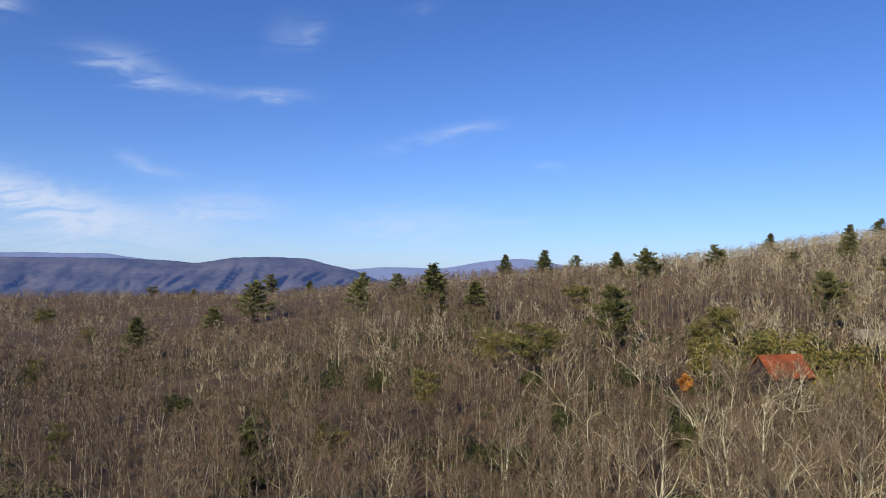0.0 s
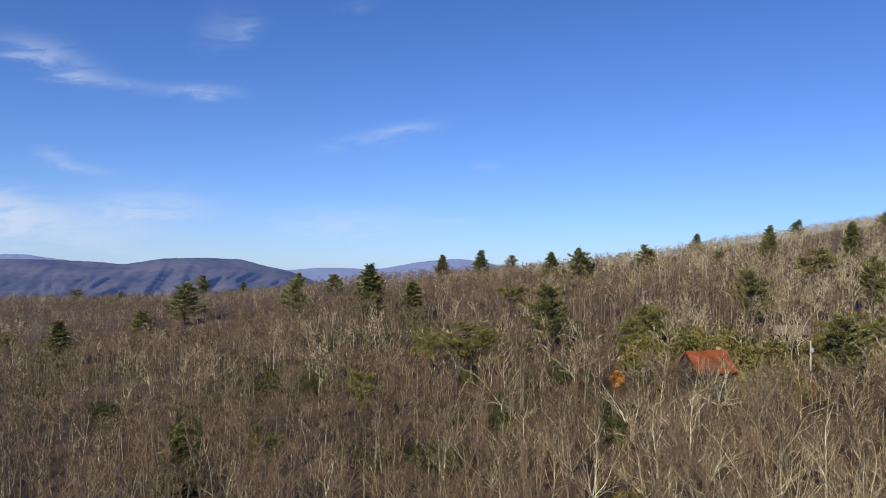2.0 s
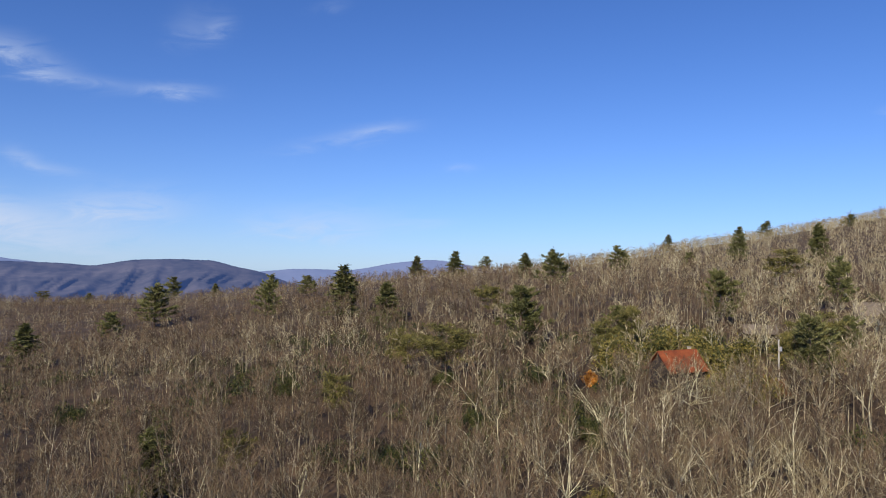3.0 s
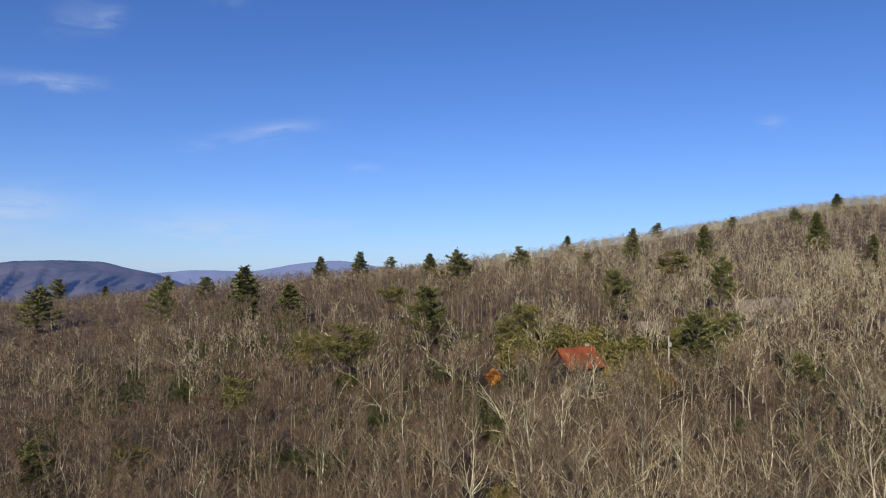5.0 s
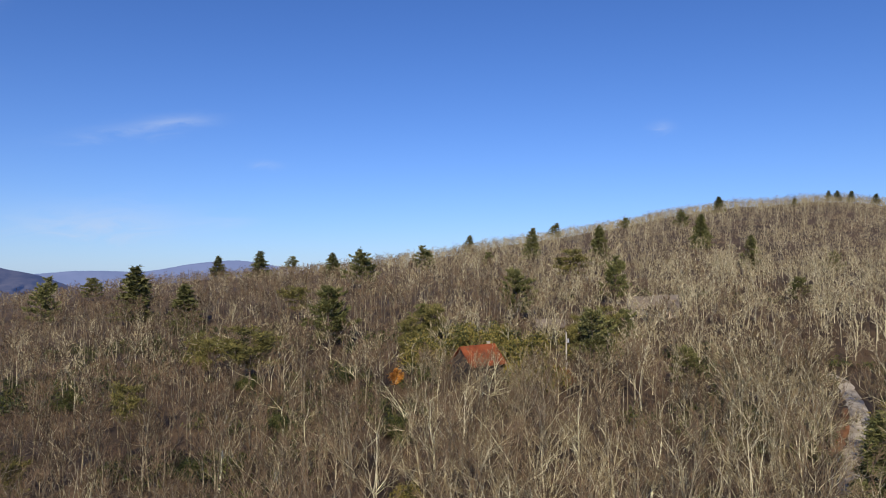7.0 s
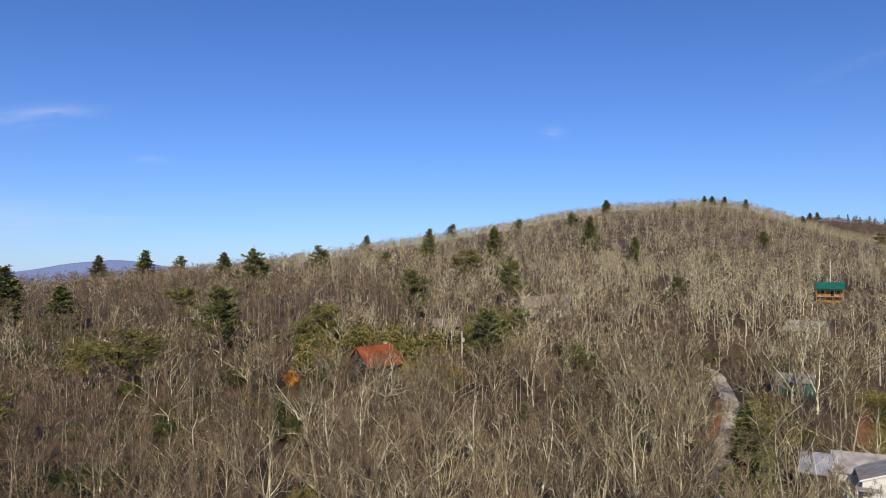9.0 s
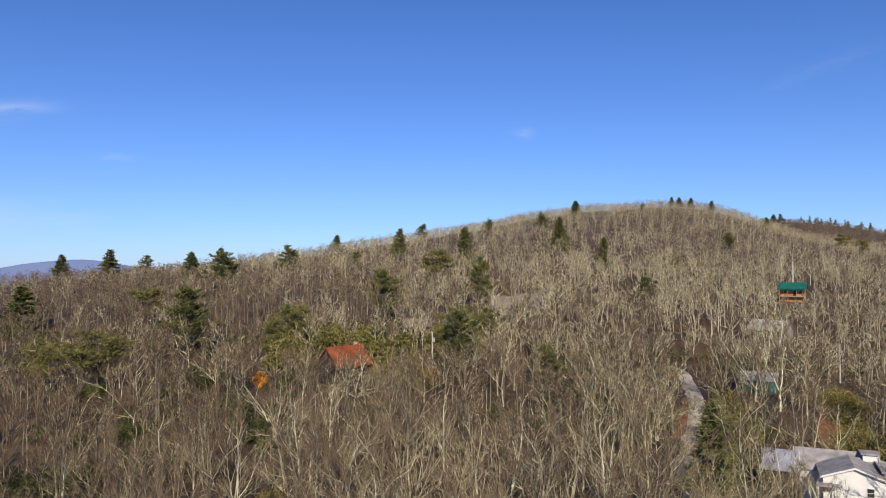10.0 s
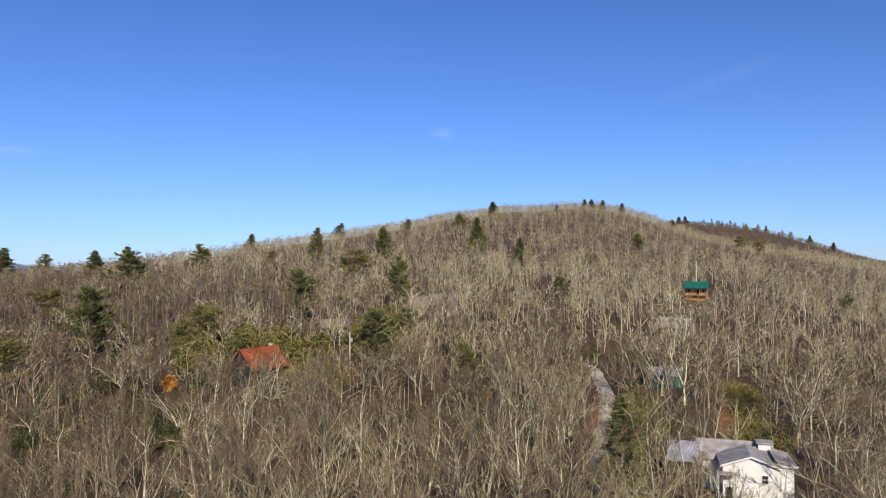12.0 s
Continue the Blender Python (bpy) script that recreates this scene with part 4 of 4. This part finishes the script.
def window(parent, x, y, z, w, h, face="-y", trim=None, label="white framed sash window"):
    """A window set on a wall: frame, sill and two panes. face is the way it looks."""
    rot = {"-y": 0, "+x": 90, "-x": -90, "+y": 180}[face]
    m = Matrix.Translation((x, y, z)) @ Matrix.Rotation(radians(rot), 4, "Z")
    t = 0.08
    bm = bmesh.new()
    for dims in ((-w / 2 - t, w / 2 + t, -0.06, 0.02, h, h + t), (-w / 2 - t, -w / 2, -0.06, 0.02, 0, h), (w / 2, w / 2 + t, -0.06, 0.02, 0, h), (-w / 2, w / 2, -0.05, 0.02, h / 2 - 0.03, h / 2 + 0.03)):
        box(bm, *dims)
    bm.transform(m)
    fr = part("window", bm, trim or M_TRIM, parent, label)
    bm = bmesh.new()
    box(bm, -w / 2 - t * 1.5, w / 2 + t * 1.5, -0.12, 0.02, -t, 0)
    bm.transform(m)
    part("sill", bm, trim or M_TRIM, fr)
    for k in (0, 1):
        bm = bmesh.new()
        box(bm, -w / 2, w / 2, -0.025, 0.015, k * h / 2 + (0.03 if k else 0), (k + 1) * h / 2 - (0 if k else 0.03))
        bm.transform(m)
        part("pane", bm, M_GLASS, fr)


def door(parent, x, y, z, w=0.95, h=2.05, material=None):
    d = boxed("door", (x - w / 2, x + w / 2, y - 0.06, y + 0.02, z, z + h), material or M_DARKWALL, parent, "panelled door")
    boxed("door_handle", (x + w / 2 - 0.14, x + w / 2 - 0.08, y - 0.11, y - 0.06, z + 0.95, z + 1.05), M_STEEL, d)


def site(name, label, category, az, d, turn, lift=0.0):
    """An Empty on the ground whose +y points away from the camera, turned further by turn degrees."""
    x, y = polar(az, d)
    t = new(name)
    t.location = (x, y, float(ground(x, y)) + lift)
    t.rotation_euler = (0, 0, radians(-az + turn))
    return tagged(t, label, category)


def white_house():
    t = site("white_house", "white-sided house with low grey shingle roofs among bare trees", "house", 62.9, 113, 6, 0.3)
    gable(t, -0.7, 4.4, 9.8, 7.6, 4.6, 1.8, "x", M_WHITE, M_GREYROOF)
    gable(t, 0.7, -1.6, 6.5, 7.4, 5.1, 1.35, "y", M_WHITE, M_GREYROOF, over=0.4)
    # lean-to on the far corner
    bm = bmesh.new()
    prism(bm, [(4.42, -2.5), (6.5, -2.5), (6.5, 5.1), (4.42, 5.6)], -2.9, 4.0)
    part("annex_wall", bm, M_WHITE, t)
    bm = bmesh.new()
    prism(bm, [(4.0, 5.78), (6.95, 5.0), (6.95, 5.18), (4.0, 5.96)], -3.3, 4.4)
    part("annex_roof", bm, M_GREYROOF, t)
    boxed("annex_fascia", (4.5, 7.0, -3.36, -3.3, 4.96, 5.2), M_TRIM, t)
    # older tin-roofed wing, its wall's shade put in as dark boards
    gable(t, -7.9, 3.2, 4.0, 6.0, 4.2, 1.9, "x", M_DARKWALL, M_TINROOF)
    # porch
    boxed("porch_roof", (-3.9, -1.2, -6.4, -4.88, 4.05, 4.22), M_GREYROOF, t)
    for x in (-3.7, -1.4):
        boxed("porch_post", (x - 0.07, x + 0.07, -6.3, -6.16, -1.0, 4.05), M_TRIM, t)
    boxed("porch_floor", (-3.9, -1.2, -6.4, -4.88, -0.9, -0.05), M_DECK, t)
    door(t, -2.2, -4.87, 0.0)
    window(t, 2.5, -4.86, 2.9, 0.8, 1.1)
    window(t, 1.8, -4.86, 0.0, 0.5, 0.5)
    # chimney with a flat cap
    ch = boxed("chimney", (2.6, 4.4, 2.6, 4.4, 4.5, 6.7), M_WHITE, t)
    boxed("chimney_cap", (2.3, 4.7, 2.3, 4.7, 6.7, 6.9), M_GREYROOF, ch)
    boxed("foundation", (4.3, 6.6, -3.05, -2.92, -2.5, 0.4), M_BLOCK, t)
    boxed("step", (4.6, 6.3, -4.7, -3.06, -1.4, -0.35), M_DECK, t)


def red_house():
    t = site("red_roofed_house", "house with a steep rust-red roof behind bare trees", "house", 25.5, 166, 42, 1.5)
    # the gable's shade is put into the dark wall colour
    gable(t, 0, 0, 9.6, 7.0, 2.7, 3.6, "x", M_DARKWALL, M_REDROOF, over=0.7, board_m=M_REDROOF)
    for y, z in ((-1.3, 0.6), (1.3, 0.6)):
        window(t, -4.82, y, z, 0.9, 1.2, "-x", M_DARKWALL, "dark framed window")
    for x in (-3.0, 2.9):
        window(t, x, -3.52, 0.7, 1.0, 1.2, "-y", M_DARKWALL, "dark framed window")
    door(t, 0.4, -3.52, -0.2)
    boxed("foundation", (-4.88, 4.88, -3.58, 3.58, -3.4, -0.3), M_DARKWALL, t)
    ch = boxed("chimney", (3.8, 4.4, 0.3, 0.9, 4.5, 6.9), M_BUFF, t, "pale masonry chimney")
    boxed("chimney_cap", (3.7, 4.5, 0.2, 1.0, 6.9, 7.0), M_BLOCK, ch)


def grey_house():
    t = site("grey_house", "weathered grey house with two brown-grey roofs on the hillside", "house", 39.35, 256, 4, -1.9)
    gable(t, -4.4, 0.5, 8.2, 8.0, 4.2, 3.6, "x", M_GREYWALL, M_WEATHER, board_m=M_GREYWALL)
    gable(t, 3.8, 0.0, 7.6, 8.6, 4.6, 3.9, "x", M_GREYWALL, M_WEATHER, board_m=M_GREYWALL)
    boxed("porch_wall", (1.8, 5.2, -6.4, -4.35, -2.0, 3.1), M_BUFF, t, "buff boarded porch")
    boxed("porch_roof", (1.5, 5.5, -6.8, -4.3, 3.1, 3.3), M_WEATHER, t)
    for x in (-6.4, -3.0):
        window(t, x, -3.52, 1.2, 1.1, 1.3, "-y", M_GREYWALL, "weathered wood framed window")
    window(t, 3.5, -6.42, 1.0, 1.2, 1.2, "-y", M_GREYWALL, "weathered wood framed window")


def green_cabin():
    t = site("green_roofed_cabin", "small orange log cabin with a dark green metal roof", "cabin", 59.85, 305, -4, 2.3)
    gable(t, 0, 0, 8.4, 6.4, 3.0, 1.9, "x", M_LOG, M_GREENROOF, over=0.7, boards=False)
    boxed("porch_floor", (-4.6, 4.6, -5.0, -3.2, -0.3, -0.1), M_DECK, t)
    for x in (-4.4, -1.5, 1.5, 4.4):
        boxed("porch_post", (x - 0.1, x + 0.1, -4.9, -4.7, -4.5, 2.2), M_LOG, t)
    boxed("porch_roof", (-4.9, 4.9, -5.3, -3.2, 2.2, 2.36), M_GREENROOF, t)
    door(t, 0.8, -3.22, 0.0)
    for x in (-2.4, 2.8):
        window(t, x, -3.22, 0.9, 1.2, 1.2)
    boxed("flue_pipe", (-0.2, 0.2, 0.4, 0.8, 4.4, 13.2), M_POLE, t, "tall pale mast")


def weathered_house():
    t = site("weathered_house", "low house with a pale weathered roof seen through branches", "house", 58.3, 240, -28, -0.5)
    gable(t, 0, 0, 10.5, 7.5, 2.7, 2.6, "x", M_GREYWALL, M_PALEROOF, board_m=M_GREYWALL)
    for x in (-3.2, 0.2, 3.2):
        window(t, x, -3.77, 0.9, 1.0, 1.2, "-y", M_GREYWALL, "weathered wood framed window")


def teal_shed():
    t = site("teal_shed", "teal boarded shed standing behind the trees", "shed", 57.6, 178, -8, 0.2)
    gable(t, 0, 0, 7.0, 5.0, 2.8, 1.3, "x", M_TEAL, M_GREYROOF, board_m=M_TEAL)
    door(t, 1.2, -2.52, 0.0, 1.6, 2.1, M_GREYWALL)


def utility_pole(label, az, d, h, lean=0):
    t = site("utility_pole", label, "pole", az, d, 20)
    acc = Acc()
    acc.tube([np.array((0, 0, -0.8)), np.array((0, 0, h * 0.5)), np.array((0, 0, h))], 0.2, 0.15, 8, tip=False)
    me = mesh_from("post", *acc.arrays())
    link("post", me, M_POLE, t)
    bm = bmesh.new()
    bmesh.ops.create_cone(bm, cap_ends=True, segments=12, radius1=0.26, radius2=0.26, depth=0.85, matrix=Matrix.Translation((0.4, -0.15, h - 1.9)))
    bmesh.ops.create_cone(bm, cap_ends=True, segments=12, radius1=0.26, radius2=0.1, depth=0.14, matrix=Matrix.Translation((0.4, -0.15, h - 1.4)))
    tr = part("transformer", bm, M_STEEL, t, "light grey steel can")
    boxed("bracket", (0.1, 0.3, -0.12, 0.0, h - 2.2, h - 1.6), M_STEEL, t)
    for x in (-0.12, 0.12):
        bm = bmesh.new()
        bmesh.ops.create_cone(bm, cap_ends=True, segments=8, radius1=0.06, radius2=0.04, depth=0.2, matrix=Matrix.Translation((x, 0, h + 0.1)))
        part("insulator", bm, M_STEEL, t)


def drape(name, label, category, rows, material, lift):
    """A strip laid on the ground: rows of azimuth, distance, half width, along its way."""
    pts = np.array([(*polar(a, d), w) for a, d, w in rows])
    s = np.linspace(0, len(rows) - 1, (len(rows) - 1) * 10 + 1)
    X, Y, W = (np.interp(s, np.arange(len(rows)), pts[:, k]) for k in range(3))
    k = np.array([1, 2, 3, 4, 3, 2, 1]) / 16
    X, Y = (np.convolve(np.pad(q, 3, mode="reflect", reflect_type="odd"), k, mode="valid") for q in (X, Y))
    dx, dy = np.gradient(X), np.gradient(Y)
    ln = np.hypot(dx, dy)
    nx, ny = dy / ln, -dx / ln
    rnd = np.random.RandomState(len(rows))
    v, f = [], []
    cols = 7
    for i in range(len(s)):
        for c in range(cols):
            u = (c / (cols - 1) * 2 - 1) * (W[i] + (rnd.uniform(-0.25, 0.25) if c in (0, cols - 1) else 0))
            px, py = X[i] + nx[i] * u, Y[i] + ny[i] * u
            edge = 1 - abs(c / (cols - 1) * 2 - 1)
            v.append((px, py, float(ground(px, py)) + lift * min(1, edge * 4) + 0.02))
    for i in range(len(s) - 1):
        for c in range(cols - 1):
            f.append((i * cols + c, i * cols + c + 1, (i + 1) * cols + c + 1, (i + 1) * cols + c))
    return tagged(link(name, mesh_from(name, v, f), material), label, category, kind="structure")


drape("road", "narrow gravel drive climbing between the trees", "road", [(53.3, 84, 1.6), (52.9, 104, 1.6), (52.5, 120, 1.6), (52.8, 138, 1.6), (53.2, 158, 1.7), (52.8, 176, 1.7), (52.2, 192, 1.5), (50.6, 204, 1.3)], M_GRAVEL, 0.25)
drape("trim_bank", "bare rust-coloured clay bank beside the drive", "bank", [(51.5, 128, 0.6), (51.7, 142, 1.1), (52.2, 154, 1.0), (52.3, 164, 0.5)], M_CLAY, 0.5)
drape("ground_clearing", "strip of dry olive grass in a clearing", "clearing", [(65.4, 130, 3.0), (64.2, 142, 5.0), (63.2, 156, 4.5), (62.4, 172, 3.5), (62.0, 186, 2.0)], M_GRASS, 0.2)
drape("ground_clay", "patch of bare rusty clay in the clearing", "clearing", [(61.9, 134, 1.4), (62.0, 150, 2.2), (62.1, 164, 2.2), (62.2, 180, 1.2)], M_CLAY, 0.3)
white_house()
red_house()
grey_house()
green_cabin()
weathered_house()
teal_shed()
drape("ground_rust", "patch of rust-brown fallen leaves beside the house", "clearing", [(29.0, 164, 1.0), (30.2, 167, 2.6), (31.4, 168, 3.0), (32.4, 170, 1.6)], M_RUST, 0.3)


def small_shed():
    t = site("grey_shed", "small weathered grey shed half hidden behind a pine", "shed", 31.3, 214, 8, 0.6)
    gable(t, 0, 0, 8.0, 5.5, 2.9, 1.7, "x", M_DARKWALL, M_WEATHER, board_m=M_GREYWALL)
    boxed("porch_roof", (-4.2, 4.2, -4.6, -2.7, 2.5, 2.64), M_WEATHER, t)
    for x in (-4.0, 0.0, 4.0):
        boxed("porch_post", (x - 0.08, x + 0.08, -4.5, -4.34, -2.0, 2.5), M_GREYWALL, t)
    door(t, 1.0, -2.77, 0.0)


small_shed()
utility_pole("weathered wooden utility pole with a grey transformer", 32.6, 171, 9.5)
utility_pole("pale wooden utility pole at the edge of the clearing", 62.75, 196, 9.0)


def shrubs():
    """Evergreen shrubs round the red-roofed house, and the one orange tree."""
    rnd = np.random.RandomState(21)
    kinds = []
    for k in range(4):
        wood, leaf = leafy_bush(800 + k, 4.8, 4.5, 1700, 0.24)
        kinds.append((mesh_from("stems", *wood.arrays()), mesh_from("foliage", *leaf.arrays())))
    spots = [(21.8, 186), (22.9, 180), (24.1, 184), (25.3, 188), (26.4, 183), (27.2, 190), (28.6, 178), (30.2, 180), (33.4, 182), (34.2, 178), (34.9, 184), (35.6, 178), (28.0, 170), (20.6, 184), (21.4, 190), (29.0, 160), (31.0, 158), (56.0, 150), (55.2, 138), (55.8, 126)]
    for az, d in spots:
        x, y = polar(az + rnd.normal() * 0.2, d + rnd.normal() * 2)
        a, b = kinds[int(rnd.randint(4))]
        t = new("evergreen_shrub")
        s = rnd.uniform(1.0, 1.7) * (1.1 if d > 170 else 1.0)
        t.location, t.rotation_euler, t.scale = (x, y, float(ground(x, y)) - 0.05), (0, 0, rnd.rand() * 6.28), (s, s, s * rnd.uniform(0.8, 1.2))
        tagged(t, "rounded yellow-green evergreen shrub under the trees", "shrub", "evergreen shrubs")
        link("stems", a, M_CBARK, t)
        link("foliage", b, M_LEAF, t)
    for az, d, sc in ((-4.0, 101, 0.8), (-3.2, 104, 0.95), (-2.2, 102, 0.9), (-1.3, 105, 0.85), (-2.8, 98, 0.7)):
        x, y = polar(az, d)
        t = new("dark_shrub")
        t.location, t.rotation_euler, t.scale = (x, y, float(ground(x, y))), (0, 0, az), (sc, sc, sc * 0.8)
        tagged(t, "dark broad-leaved evergreen shrub deepening the shade of a hollow", "shrub", "dark shrubs in the hollow")
        leaf = kinds[2][1].copy()
        leaf.materials.clear()
        link("stems", kinds[2][0], M_CBARK, t)
        link("foliage", leaf, M_THICKET, t)
    # dark-leaved shrubs added to stand in for the shade in the gaps
    for haz, hd in SHADED_GAPS:
        for k in range(5):
            x, y = polar(haz + rnd.uniform(-0.8, 0.8), hd + rnd.uniform(-2, 8))
            sc = rnd.uniform(0.55, 0.95)
            t = new("dark_shrub")
            t.location, t.rotation_euler, t.scale = (x, y, float(ground(x, y)) - 0.05), (0, 0, rnd.rand() * 6.28), (sc, sc, sc * rnd.uniform(0.7, 1.0))
            tagged(t, "dark broad-leaved evergreen shrub deepening the shade of a hollow", "shrub", "dark shrubs in the hollow")
            link("stems", kinds[2][0], M_CBARK, t)
            link("foliage", leaf, None, t)
    for az, d, sc in ((19.5, 99, 0.75), (20.4, 102, 0.6)):
        x, y = polar(az, d)
        t = new("evergreen_shrub")
        t.location, t.scale = (x, y, float(ground(x, y))), (sc, sc, sc)
        tagged(t, "bright green leafy shrub under bare trees", "shrub", "evergreen shrubs")
        link("stems", kinds[3][0], M_CBARK, t)
        link("foliage", kinds[3][1], M_LEAF, t)
    rust = [template(Acc(), leafy_bush(860 + k, 1.6, 2.6, 160, 0.2)[1]) for k in range(4)]
    n = 46
    a, d = np.radians(rnd.uniform(28.4, 33.0, n)), rnd.uniform(160, 173, n)
    stuff("rusty_brush", "low rust-brown leafy brush beside the house", "brush", rust, d * np.sin(a), d * np.cos(a), rnd.uniform(0.5, 1.2, n), rnd, (M_RUST, M_RUST), sink=0.05)
    for az, d in ((30.0, 163), (27.9, 168)):
        x, y = polar(az, d)
        t = new("yellow_shrub")
        t.location, t.scale = (x, y, float(ground(x, y))), (0.7, 0.7, 0.75)
        tagged(t, "shrub with yellowing leaves beside the house", "shrub", "evergreen shrubs")
        link("stems", kinds[1][0], M_CBARK, t)
        leaf = kinds[1][1].copy()
        leaf.materials.clear()
        link("foliage", leaf, M_YELLOW, t)
    x, y = polar(18.9, 172)
    wood, leaf = leafy_bush(900, 3.2, 3.2, 2200, 0.22)
    t = new("orange_tree")
    t.location = (x, y, float(ground(x, y)))
    tagged(t, "small tree still holding bright orange dry leaves", "tree")
    link("stems", mesh_from("stems", *wood.arrays()), M_CBARK, t)
    link("foliage", mesh_from("foliage", *leaf.arrays()), M_ORANGE, t)


shrubs()


def clearing_grass():
    """Olive grass tufts and low brush in the clearing above the white house."""
    rnd = np.random.RandomState(31)
    n = 520
    d = rnd.uniform(126, 190, n)
    mid = np.interp(d, [126, 142, 156, 172, 190], [65.0, 64.0, 63.1, 62.4, 62.0])
    a = np.radians(mid + rnd.normal(size=n) * 0.9)
    tb = [template(Acc(), brush_tuft(540 + k, 1.2, 14)) for k in range(5)]
    stuff("grass_tufts", "dry olive grass and low brush in the clearing", "grass", tb, d * np.sin(a), d * np.cos(a), rnd.uniform(0.5, 1.3, n), rnd, (M_GRASS, M_GRASS), sink=0.05)

    n = 110
    d = rnd.uniform(128, 182, n)
    mid = np.interp(d, [126, 142, 156, 172, 190], [64.6, 64.2, 63.7, 63.2, 62.9])
    a = np.radians(mid + rnd.normal(size=n) * 0.75)
    ts = [template(Acc(), leafy_bush(870 + k, 2.2, 3.4, 190, 0.2)[1]) for k in range(4)]
    stuff("olive_shrubs", "low olive-green shrubs covering the clearing", "shrubs", ts, d * np.sin(a), d * np.cos(a), rnd.uniform(0.5, 1.2, n), rnd, (M_OLIVE, M_OLIVE), sink=0.05)


clearing_grass()
